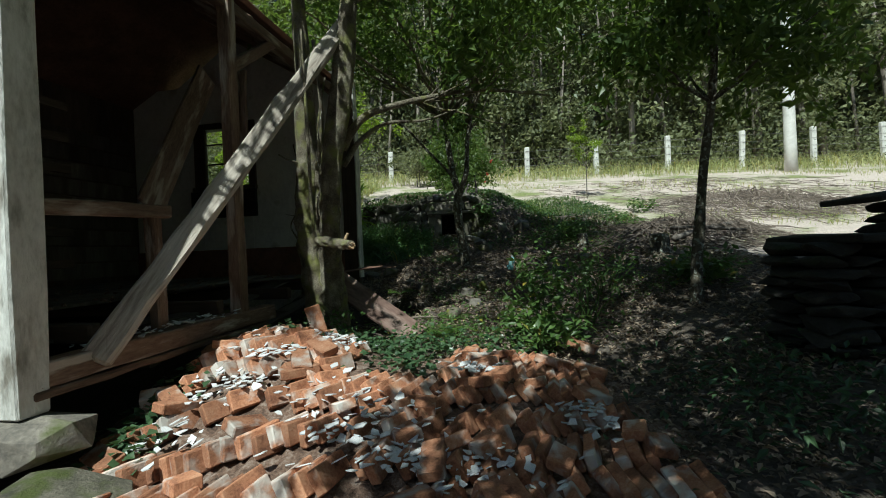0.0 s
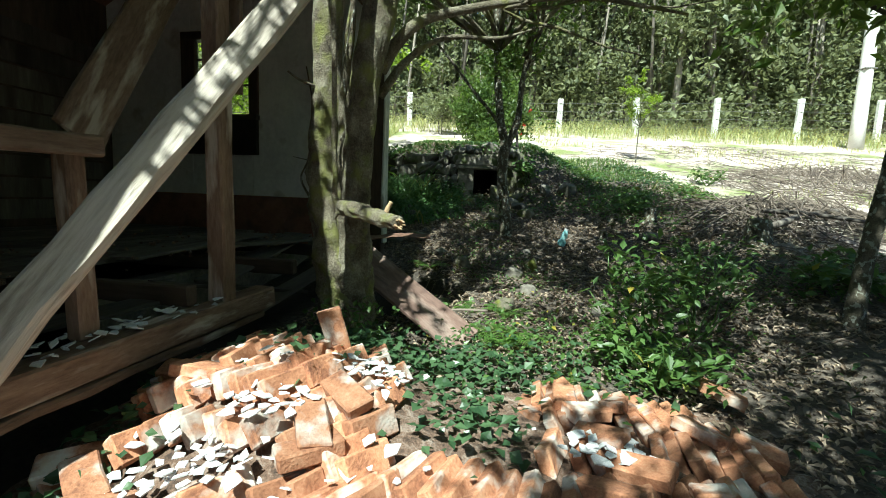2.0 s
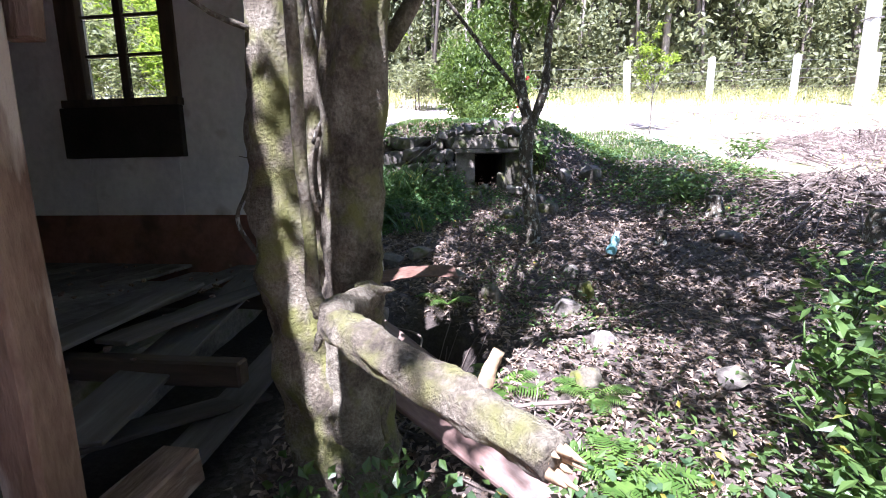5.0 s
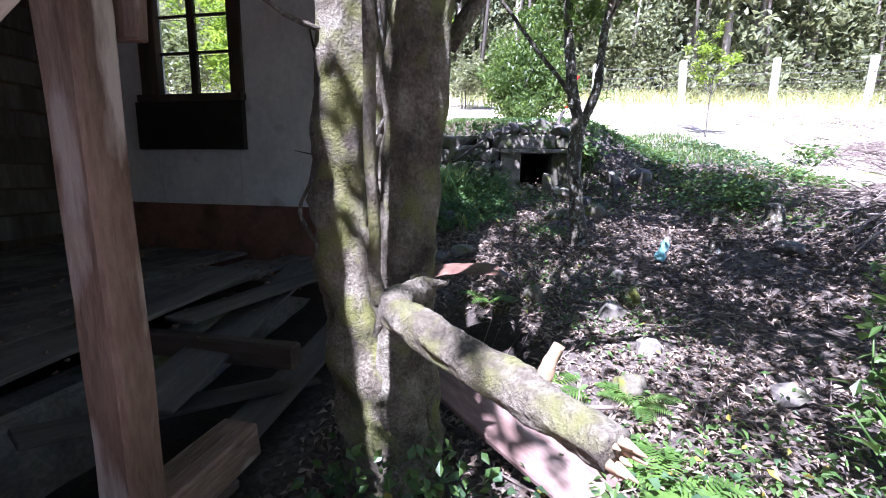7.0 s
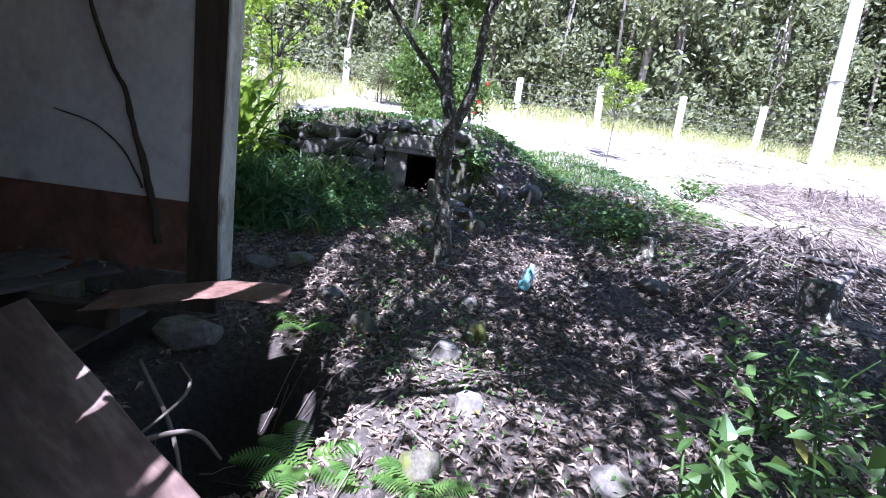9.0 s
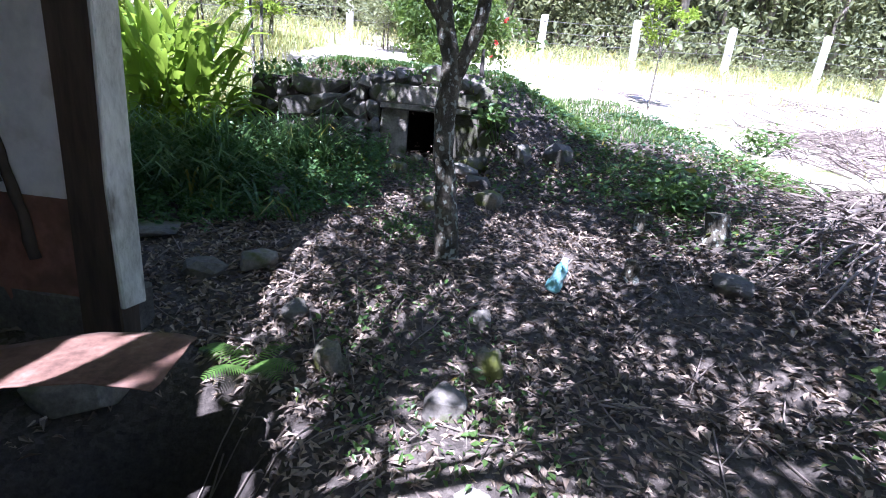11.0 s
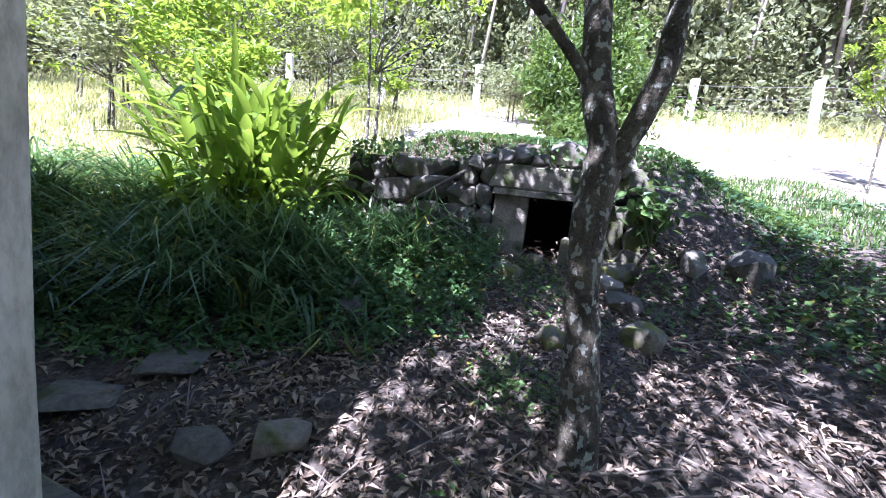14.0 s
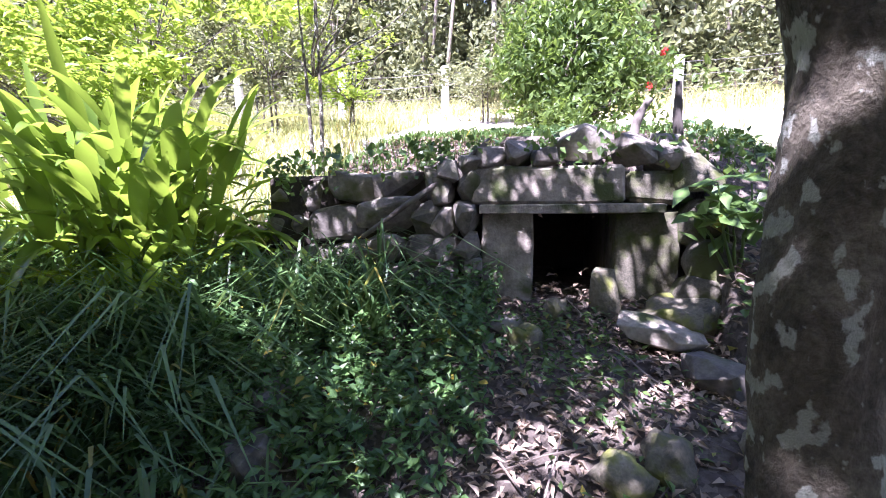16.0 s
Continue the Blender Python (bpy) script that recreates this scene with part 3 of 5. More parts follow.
beam("brace", (-3.16, 0.1, 3.35), (-2.3, 0.1, 4.0), 0.09, 0.11, M_beam, house, seed=12)
beam("wall_plate", (U0, 0.1, 4.02), (0.1, 0.1, 4.02), 0.12, 0.12, M_beam, house, seed=13)
beam("fallen_board", (-3.72, 0.5, 1.96), (-2.45, 0.85, 3.65), 0.28, 0.035, M_beam, house, "paint-spattered slanting board", bevel=0.004, up=(0.2, -1, 0.3), seed=14)
for k in range(6):
    beam("wall_lath", (U0 + 0.05, 1.9, 1.5 + 0.33 * k), (-3.2, 1.95, 1.5 + 0.33 * k), 0.03, 0.09, M_darkwood, house, bevel=0.003, seed=20 + k)
# hanging plank stub beside the post
beam("hanging_board", (-3.02, 0.03, 2.35), (-3.0, 0.03, 3.4), 0.10, 0.04, M_beam, house, "splintered hanging board end", bevel=0.006, seed=15)

# window of the end wall
window = holder("window", HOUSE @ pose(0.0, (WV0 + WV1) / 2, WZ0), "small-paned wooden window, dark frame, set in plaster", "window")
ww, wh = WV1 - WV0, WZ1 - WZ0
def wslab(name, y0, y1, z0, z1, x0=-0.03, x1=0.05, mat=M_darkwood, parent=window, label=""):
    ob = part(name, block(x1 - x0, y1 - y0, z1 - z0, 0.005), mat, parent, label)
    ob.matrix_basis = pose((x0 + x1) / 2, (y0 + y1) / 2, (z0 + z1) / 2)
    return ob
wslab("window_frame", -ww / 2 - 0.1, -ww / 2 + 0.045, -0.02, wh + 0.06)
wslab("window_frame", ww / 2 - 0.08, ww / 2 + 0.14, -0.02, wh + 0.06)
wslab("window_frame", -ww / 2 - 0.1, ww / 2 + 0.14, wh, wh + 0.1, -0.035, 0.06)
wslab("window_sill", -ww / 2 - 0.11, ww / 2 + 0.15, -0.05, 0.02, -0.09, 0.06)
wslab("apron", -ww / 2 - 0.10, ww / 2 + 0.20, -0.53, -0.05, -0.07, -0.004, M_char, window, "black charred board under the sill")
wslab("mullion", -0.04, 0.04, 0.02, wh, 0.0, 0.05)
for k in range(1, 3):
    wslab("glazing_bar", -ww / 2 + 0.045, -0.04, 0.02 + k * wh / 3 + 0.05, 0.045 + k * wh / 3 + 0.05, 0.01, 0.04)
    wslab("glazing_bar", 0.04, ww / 2 - 0.08, 0.02 + k * wh / 3 + 0.05, 0.045 + k * wh / 3 + 0.05, 0.01, 0.04)
for y0, y1 in ((-ww / 2 + 0.045, -0.04), (0.04, ww / 2 - 0.08)):
    for k in range(3):
        g = wslab("pane", y0, y1, 0.02 + k * wh / 3 + 0.04, (k + 1) * wh / 3 + 0.05, 0.022, 0.026, M_glass)
        g.visible_shadow = False

# prop leaning from the sill beam past the tree
prop = beam("timber_prop", (-2.27, 2.86, 0.86), (-0.98, 5.2, 4.25), 0.17, 0.11, M_prop, None, bevel=0.02, jit=0.02, up=(0.45, -0.8, 0.4), seed=31)
tagged(prop, "bleached rough-hewn timber leaning against the old tree", "timber")

# ---------------- cellar ----------------
cellar = holder("cellar", pose(0, 11.08, 1.7), "dry-stone cellar front with a concrete lintel and dark doorway", "cellar")
def cslab(name, x0, x1, y0, y1, z0, z1, mat, label="", jit=0.012, bevel=0.012):
    ob = part(name, block(x1 - x0, y1 - y0, z1 - z0, bevel, jit, 3, int(x0 * 50) % 97), mat, cellar, label)
    ob.matrix_basis = pose((x0 + x1) / 2, (y0 + y1) / 2 - 11.08, (z0 + z1) / 2 - 1.7)
    return ob
cslab("jamb", -0.35, -0.005, 11.08, 11.5, 1.55, 2.36, M_lintel, "stained grey block jamb")
cslab("jamb", 0.525, 0.92, 11.10, 11.5, 1.55, 2.36, M_mossdark, "mossy block jamb")
cslab("slab", -0.36, 0.80, 11.00, 11.5, 2.355, 2.415, M_lintel, "thin stained concrete slab", 0.008, 0.006)
cslab("lintel", -0.41, 0.56, 11.03, 11.45, 2.418, 2.66, M_lintel, "thick stained concrete lintel", 0.014, 0.02)
cslab("lintel", 0.57, 0.9, 11.06, 11.45, 2.418, 2.62, M_mossdark, "mossy lintel block", 0.02, 0.03)
cslab("passage_side", -0.2, -0.02, 11.3, 12.75, 1.6, 2.5, M_stone)
cslab("passage_side", 0.54, 0.7, 11.3, 12.75, 1.6, 2.5, M_stone)
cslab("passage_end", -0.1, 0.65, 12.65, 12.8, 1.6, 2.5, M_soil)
cslab("passage_roof", -0.25, 0.8, 11.42, 12.85, 2.42, 2.9, M_ground, "earth cover", 0.02, 0.05)
stone_rng = random.Random(5)
# added backing; its dark colour stands in for shade between the stones
cslab("wall_core", -2.0, -0.3, 11.22, 11.4, 1.4, 2.62, M_soil, "earth behind the stones, dark as the shade in their gaps", 0.03, 0.03)
def cstone(x, z, w, h, d=0.3, y=11.12, mat=None, turn=9):
    s = part("stone", crag_data((w * 1.2, d, h * 1.24), stone_rng.randint(0, 999), 26, 0.34), mat or M_stone, cellar)
    s.matrix_basis = pose(x, y + stone_rng.uniform(-0.03, 0.03) - 11.08, z - 1.7, stone_rng.uniform(-6, 6), stone_rng.uniform(-turn, turn), stone_rng.uniform(-8, 8))
# courses left of the doorway
for z, h, x0, yy in ((1.60, 0.24, -1.9, 11.10), (1.85, 0.24, -1.95, 11.12), (2.09, 0.22, -2.0, 11.15), (2.32, 0.24, -2.05, 11.18), (2.55, 0.2, -2.0, 11.22)):
    x = x0
    while x < -0.68:
        w = stone_rng.uniform(0.17, 0.40)
        cstone(x + w / 2, z + stone_rng.uniform(-0.02, 0.02) - 0.12 * max(0, -1.2 - x), w, h * stone_rng.uniform(0.85, 1.1), 0.34, yy + 0.25 * max(0, -1.3 - x))
        x += w + 0.005
# small upright stones stacked beside the jamb
for z, h in ((1.63, 0.2), (1.80, 0.16), (1.95, 0.14), (2.10, 0.16), (2.29, 0.22), (2.5, 0.18), (2.64, 0.13)):
    cstone(-0.60 + stone_rng.uniform(-0.02, 0.02), z, 0.14, h, 0.3, 11.12)
    cstone(-0.44 + stone_rng.uniform(-0.02, 0.02), z + 0.04, 0.15, h, 0.3, 11.10)
# over the lintel
for x, z, w, h in ((-0.28, 2.73, 0.2, 0.12), (-0.1, 2.75, 0.17, 0.14), (0.30, 2.80, 0.34, 0.22), (0.06, 2.72, 0.16, 0.1), (0.62, 2.76, 0.2, 0.2), (0.83, 2.72, 0.22, 0.22), (-0.45, 2.62, 0.18, 0.2)):
    cstone(x, z, w, h, 0.3, 11.16)
for x, z, w, h, y in ((1.06, 2.3, 0.3, 0.25, 11.05), (1.1, 2.05, 0.35, 0.28, 11.0), (0.98, 2.6, 0.25, 0.2, 11.15), (1.02, 1.85, 0.32, 0.25, 10.98)):
    cstone(x, z, w, h, 0.4, y, M_mossdark)

# ---------------- fence and pole ----------------
def fence_post(x, y, z, top, tilt):
    ob = holder("fence_post", pose(x, y, z, 0, tilt, 0), "square pale concrete fence post in long grass", "fence post", "posts of the wire fence")
    shaft = part("shaft", block(0.24, 0.2, top - z + 0.35, 0.03, 0.012, 5, int(x * 10), pose(0, 0, (top - z) / 2 - 0.17)), M_concrete, ob)
    for k in range(3):
        part("wire_staple", block(0.07, 0.02, 0.03, 0.004, 0, 0, 0, pose(0, -0.105, 0.35 + 0.45 * k)), M_wire, shaft)
posts = [(-13.2, 6.5, 1), (-9.6, 6.45, -2), (-5.9, 6.45, 1), (-2.45, 6.46, 0), (1.0, 6.42, 2), (4.42, 6.41, 1), (7.95, 6.58, -2), (11.55, 6.70, 1), (15.3, 6.80, 2), (18.95, 6.87, 0), (22.5, 6.95, -1), (26.1, 7.0, 1), (29.8, 7.1, 0)]
for x, top, tilt in posts:
    fence_post(x, 22.5, land_z(x, 22.5), top, tilt)
wires = holder("fence_wire", pose(0, 22.38, 5), "rusty strands of fence wire between the posts", "fence wire")
for k in range(4):
    pts = []
    for (xa, ta, _), (xb, tb, _) in zip(posts[:-1], posts[1:]):
        pts += [Vector((xa, 0, ta - 5.22 - 0.36 * k)), Vector(((xa + xb) / 2, 0, (ta + tb) / 2 - 5.27 - 0.36 * k))]
    v, f = tube_data(pts, [0.008] * len(pts), 4)
    mesh("strand", v, f, M_wire, wires)
pole = holder("utility_pole", pose(15.25, 19.3, land_z(15.25, 19.3) - 0.2), "tall pale concrete utility pole", "utility pole")
v, f = tube_data([Vector((0, 0, z)) for z in (0, 1.5, 4, 7, 11)], [0.25, 0.235, 0.215, 0.19, 0.165], 16, 0.02)
pole_shaft = mesh("shaft", v, f, M_concrete, pole, "", True)
part("band", block(0.47, 0.47, 0.06, 0.02, 0, 0, 0, pose(0, 0, 3.2)), M_wire, pole_shaft)

# ---------------- trees ----------------
def crown(tree, blobs, n, size, mat, seed, name="crown", flat=0.35, per=26, loose=0.13):
    """Leaves gathered in uneven clumps."""
    r = np.random.default_rng(seed)
    pts = []
    for (cx, cy, cz, rad), share in blobs:
        m = int(n * share)
        sub = r.normal(0, 0.42, (max(3, m // per), 3)) * rad
        pick = sub[r.integers(0, len(sub), m)]
        pts.append(np.array([cx, cy, cz]) + pick * (1, 1, 0.75) + r.normal(0, loose, (m, 3)) * min(1, rad))
    return leaf_mesh(name, np.concatenate(pts), size, mat, tree, flat=flat, rnd=r)


def canopy(tree, x0, x1, y0, y1, z0, z1, n, size, seed, per=13, spread=0.15, root=(0, 0, 3.5), boughs=9, mat=None):
    """Leafy sprays on boughs, added overhead to shade; small gaps let the sun through."""
    r = np.random.default_rng(seed)
    m = max(6, n // per)
    q = r.uniform(-1, 1, (m * 2, 3))
    q = q[(q[:, 0] ** 2 + q[:, 1] ** 2) < 1.0 + 0.15 * r.normal(0, 1, len(q))][:m]
    c = np.array([(x0 + x1) / 2, (y0 + y1) / 2, (z0 + z1) / 2]) + q * np.array([(x1 - x0) / 2, (y1 - y0) / 2, (z1 - z0) / 2])
    c[:, 2] += 0.35 * np.sin(c[:, 0] * 1.9 + seed) * np.sin(c[:, 1] * 1.6)
    pts = c[r.integers(0, len(c), n)] + r.normal(0, spread, (n, 3)) * (1, 1, 0.6)
    twigs(tree, root, [tuple(c[k]) for k in range(boughs)], 0.035, M_bark, seed, "bough")
    return leaf_mesh("crown", pts, size, mat or M_leaf_tree, tree, flat=0.5, aspect=0.5, rnd=r)


def twigs(tree, root, ends, r0, mat, seed, name="twig", sides=5, wob=0.12):
    rr = random.Random(seed)
    made = None
    for e in ends:
        a, b = Vector(root), Vector(e)
        pts = [a.lerp(b, k / 5) + Vector((rr.uniform(-1, 1), rr.uniform(-1, 1), rr.uniform(-1, 1))) * wob * (b - a).length * 0.3 * (k not in (0,)) for k in range(6)]
        v, f = tube_data(pts, [r0 * (1 - k / 6) + 0.003 for k in range(6)], sides)
        made = mesh(name, v, f, mat, tree, "", True)
    return made

old_tree = holder("old_tree", pose(-1.36, 5.15, 0.5), "old moss-covered tree with forked trunk beside the house", "tree")
limb("trunk", [(0.0, 0, -0.2), (0.0, -0.02, 0.12), (-0.07, -0.02, 0.55), (-0.16, 0.0, 1.0), (-0.21, 0.03, 1.35), (-0.2, 0.05, 1.95), (-0.17, 0.0, 3.0), (-0.2, -0.1, 4.6)], [0.27, 0.215, 0.165, 0.142, 0.135, 0.125, 0.10, 0.06], M_bark, old_tree, 20, 0.34, 1)
limb("trunk", [(0.06, 0.02, -0.1), (0.07, -0.04, 0.4), (0.08, -0.11, 0.9), (0.105, -0.17, 1.25), (0.15, -0.19, 1.95), (0.33, -0.16, 3.1), (0.5, -0.1, 4.8)], [0.19, 0.16, 0.125, 0.112, 0.118, 0.11, 0.06], M_bark, old_tree, 20, 0.34, 2)
limb("limb", [(0.0, 0.0, 0.9), (-0.03, -0.03, 1.3), (-0.04, -0.05, 1.65), (-0.02, -0.08, 2.05), (0.05, -0.12, 2.6), (-0.0, -0.15, 3.4)], [0.10, 0.055, 0.035, 0.028, 0.024, 0.02], M_bark, old_tree, 12, 0.25, 3)
limb("limb", [(0.24, 0, 2.2), (0.42, -0.05, 2.45), (0.65, -0.05, 2.6), (1.25, 0.0, 2.75), (1.9, 0.1, 2.85), (2.7, 0.1, 2.75)], [0.06, 0.05, 0.04, 0.03, 0.022, 0.01], M_bark, old_tree, 10, 0.2, 4)
limb("limb", [(0.25, 0.0, 2.0), (0.45, 0.05, 2.3), (0.75, 0.1, 2.5), (1.2, 0.2, 2.55), (1.6, 0.3, 2.7)], [0.04, 0.03, 0.022, 0.014, 0.006], M_bark, old_tree, 8, 0.2, 5)
limb("sucker_shoot", [(0.085, -0.665, 1.12), (0.065, -0.68, 1.2), (0.07, -0.695, 1.35), (0.06, -0.70, 1.55), (0.07, -0.73, 1.81), (0.06, -0.74, 2.4), (0.0, -0.6, 3.3)], [0.026, 0.019, 0.016, 0.016, 0.016, 0.015, 0.011], M_bark, old_tree, 10, 0.2, 6)
for k, pts in enumerate((((0.02, -0.05, 1.2), (-0.02, -0.2, 1.5), (0.03, -0.16, 1.8), (0.0, -0.2, 2.15), (0.06, -0.14, 2.6)), ((-0.02, -0.17, 1.62), (0.05, -0.24, 1.72), (0.13, -0.25, 1.78)), ((-0.26, -0.05, 2.05), (-0.36, -0.1, 2.08), (-0.44, -0.16, 2.13)), ((-0.2, 0.05, 1.0), (-0.33, 0.0, 1.2), (-0.38, -0.02, 1.33), (-0.32, -0.05, 1.45)))):
    limb("dead_shoot", pts, [0.012 * (1 - 0.16 * i) for i in range(len(pts))], M_bark2, old_tree, 7, 0.3, 70 + k)
limb("vine", [(0.2, -0.14, 0.4), (0.08, -0.16, 1.1), (0.12, -0.12, 1.7), (0.0, -0.14, 2.3), (0.1, -0.1, 3.0)], [0.016, 0.015, 0.014, 0.013, 0.01], M_bark, old_tree, 8, 0.2, 7)
cut = limb("cut_limb", [(0.1, -0.2, 1.0), (0.17, -0.36, 1.09), (0.17, -0.52, 1.115), (0.12, -0.66, 1.12), (0.16, -0.78, 1.12), (0.29, -0.95, 1.10), (0.45, -1.12, 1.075), (0.56, -1.26, 1.06)], [0.062, 0.05, 0.042, 0.045, 0.048, 0.047, 0.043, 0.036], M_bark, old_tree, 18, 0.3, 8, label="broken mossy limb stub")
limb("snag", [(0.455, -1.10, 1.07), (0.475, -1.10, 1.12), (0.50, -1.095, 1.175)], [0.019, 0.016, 0.012], M_cutwood, cut, 8, 0.5, 9)
limb("snag", [(0.17, -0.48, 1.12), (0.22, -0.46, 1.13), (0.27, -0.44, 1.125)], [0.026, 0.018, 0.006], M_bark, cut, 8, 0.4, 10)
limb("snag", [(0.11, -0.68, 1.1), (0.085, -0.70, 1.075), (0.07, -0.72, 1.035)], [0.022, 0.016, 0.006], M_bark, cut, 8, 0.4, 11)
srng = random.Random(6)
for k in range(9):
    q = 2 * math.pi * k / 9
    o = Vector((0.75 * math.cos(q), 0.62 * math.cos(q), math.sin(q))) * 0.022
    a = Vector((0.545, -1.24, 1.06)) + o
    b = a + Vector((0.55, -0.72, -0.1)).normalized() * srng.uniform(0.025, 0.075) + o * 0.1
    limb("splinter", [tuple(a), tuple(a.lerp(b, 0.5)), tuple(b)], [0.012, 0.009, 0.002], M_cutwood, cut, 5, 0.4, 20 + k, 2, label="pale splintered wood")
twigs(old_tree, (0.4, -0.1, 3.8), [(1.5, 1.0, 5.2), (2.4, 0.6, 5.2), (0.5, 1.8, 5.4), (-0.6, -0.5, 5.2), (1.8, -0.6, 4.8)], 0.03, M_bark, 4)
twigs(old_tree, (1.2, 0, 2.7), [(1.9, -0.3, 2.9), (2.4, 0.5, 3.1), (2.2, -0.2, 2.3), (3.0, 0.3, 3.0), (1.6, 0.5, 3.2)], 0.014, M_bark, 3)
crown(old_tree, [((0.2, 0, 5.2, 1.5), 0.3), ((1.9, 0.1, 3.4, 0.8), 0.3), ((2.6, 0.4, 4.3, 1.0), 0.4)], 3200, 0.13, M_leaf_tree, 21, per=40, loose=0.2)
# added spreads, mostly out of view, that dapple path and rubble
canopy(old_tree, -1.2, 2.6, -2.9, 2.7, 5.0, 6.3, 4300, 0.15, 211, per=44, spread=0.22, root=(0.1, -0.1, 4.0))
canopy(old_tree, -1.9, -0.7, -4.6, -2.6, 5.0, 5.8, 480, 0.14, 212, per=26, root=(-0.2, -0.1, 4.2), boughs=4)

fork_tree = holder("forked_tree", pose(0.37, 8.75, 1.05), "slender forked tree with lichen-spotted bark", "tree")
limb("trunk", [(0.08, 0, -0.15), (0.06, 0, 0.15), (0.0, 0, 0.7), (-0.05, 0.0, 1.2), (-0.03, 0, 1.55), (-0.13, 0, 2.0), (-0.22, 0.05, 3.0), (-0.25, 0.1, 4.4)], [0.13, 0.1, 0.083, 0.08, 0.082, 0.06, 0.05, 0.03], M_bark2, fork_tree, 18, 0.22, 11)
limb("limb", [(-0.03, 0, 1.45), (0.06, -0.02, 1.65), (0.16, -0.05, 2.0), (0.2, -0.05, 2.6), (0.4, 0, 3.6)], [0.06, 0.056, 0.05, 0.04, 0.022], M_bark2, fork_tree, 14, 0.22, 12)
limb("limb", [(-0.08, 0, 1.8), (-0.25, -0.05, 2.0), (-0.55, -0.15, 2.3), (-0.95, -0.25, 2.75), (-1.5, -0.4, 3.3)], [0.032, 0.028, 0.025, 0.02, 0.01], M_bark2, fork_tree, 10, 0.2, 13)
twigs(fork_tree, (-0.2, 0.05, 2.9), [(-0.9, 0.2, 3.9), (0.3, 0.5, 3.9), (-0.4, -0.6, 3.8), (0.0, 0.3, 4.6)], 0.018, M_bark2, 5)
twigs(fork_tree, (0.2, -0.05, 2.6), [(0.7, 0.3, 3.4), (0.5, -0.5, 3.5), (0.9, 0, 3.9)], 0.016, M_bark2, 6)
crown(fork_tree, [((0.0, 0.1, 2.9, 0.5), 0.3), ((-1.3, -0.2, 4.1, 1.0), 0.4), ((0.8, 0.1, 4.2, 1.0), 0.3)], 1800, 0.11, M_leaf_tree, 22, per=30, loose=0.18)
# added spreads out of view that shade bed, cellar front and bank
canopy(fork_tree, -2.6, 2.2, -2.9, 0.9, 4.2, 5.4, 3200, 0.14, 221, per=44, spread=0.22, root=(-0.2, 0.05, 3.0))
canopy(fork_tree, -3.5, -1.5, -2.2, 0.9, 4.1, 5.1, 2500, 0.14, 222, root=(-0.2, 0.05, 3.0), boughs=5)
canopy(fork_tree, -1.7, 1.5, -0.7, 1.0, 4.0, 4.8, 1300, 0.14, 223, root=(-0.2, 0.05, 3.0), boughs=4)
canopy(fork_tree, 0.1, 2.6, -2.8, -0.4, 4.4, 5.4, 1900, 0.14, 224, root=(0.2, -0.05, 2.9), boughs=4)

right_tree = holder("young_tree", pose(2.92, 5.15, 0.85), "thin-trunked young tree with broad dark leaves", "tree")
limb("trunk", [(0, 0, -0.15), (0.0, 0, 0.2), (0.07, 0, 0.9), (0.14, 0, 1.5), (0.25, -0.05, 2.4), (0.3, -0.1, 3.6)], [0.085, 0.065, 0.055, 0.05, 0.045, 0.025], M_bark2, right_tree, 12, 0.2, 15)
twigs(right_tree, (0.22, -0.05, 2.2), [(-0.6, -0.3, 2.7), (1.0, 0.1, 2.7), (0.2, 0.7, 3.0), (-0.3, -0.9, 3.0), (0.8, -0.8, 2.8), (-1.0, 0.2, 3.0)], 0.02, M_bark2, 7)
crown(right_tree, [((0.2, 0, 3.2, 1.2), 0.4), ((-0.6, -0.3, 2.8, 0.8), 0.25), ((1.0, -0.2, 2.8, 0.9), 0.35)], 3200, 0.15, M_leaf_tree, 23)
# added spreads out of view that shade the bushes and right side
canopy(right_tree, -2.2, 1.3, -2.0, 1.6, 4.0, 5.2, 2200, 0.15, 231, per=40, spread=0.22, root=(0.25, -0.1, 3.2))
canopy(right_tree, -3.3, -1.3, -4.2, -2.0, 4.4, 5.2, 1300, 0.15, 232, per=26, root=(0.25, -0.1, 3.2), boughs=4)

# unseen trees added behind the path's start, to shade and dapple it
def shade_tree(x, y, h, rad, n, seed, fx=0.0, fy=0.0):
    t = holder("shade_tree", pose(x, y, land_z(x, y)), "unseen leafy tree added to shade the path", "tree", "trees round the yard")
    limb("trunk", [(0, 0, -0.2), (0.1, 0, 1), (0.0, 0.1, 2.5), (0.2, 0, h * 0.8)], [0.22, 0.17, 0.14, 0.05], M_bark, t, 12, 0.25, seed)
    twigs(t, (0.05, 0.05, h * 0.5), [(fx + rad * math.cos(k * 1.3), fy + rad * math.sin(k * 1.3), h * (0.7 + 0.12 * (k % 3))) for k in range(6)], 0.05, M_bark, seed)
    canopy(t, fx - rad, fx + rad, fy - rad, fy + rad, h * 0.75, h * 1.02, n, 0.17, seed, root=(0.15, 0, h * 0.7), boughs=6)
# dense crowns on the right stand in for a wider cast shadow
shade_tree(2.2, -2.6, 7.0, 2.4, 12500, 41, -0.8, 1.3)
shade_tree(-0.9, -2.6, 7.0, 1.1, 2100, 42, -0.1, 1.5)
shade_tree(4.9, -0.9, 7.0, 2.5, 12000, 43, -1.4, 2.0)

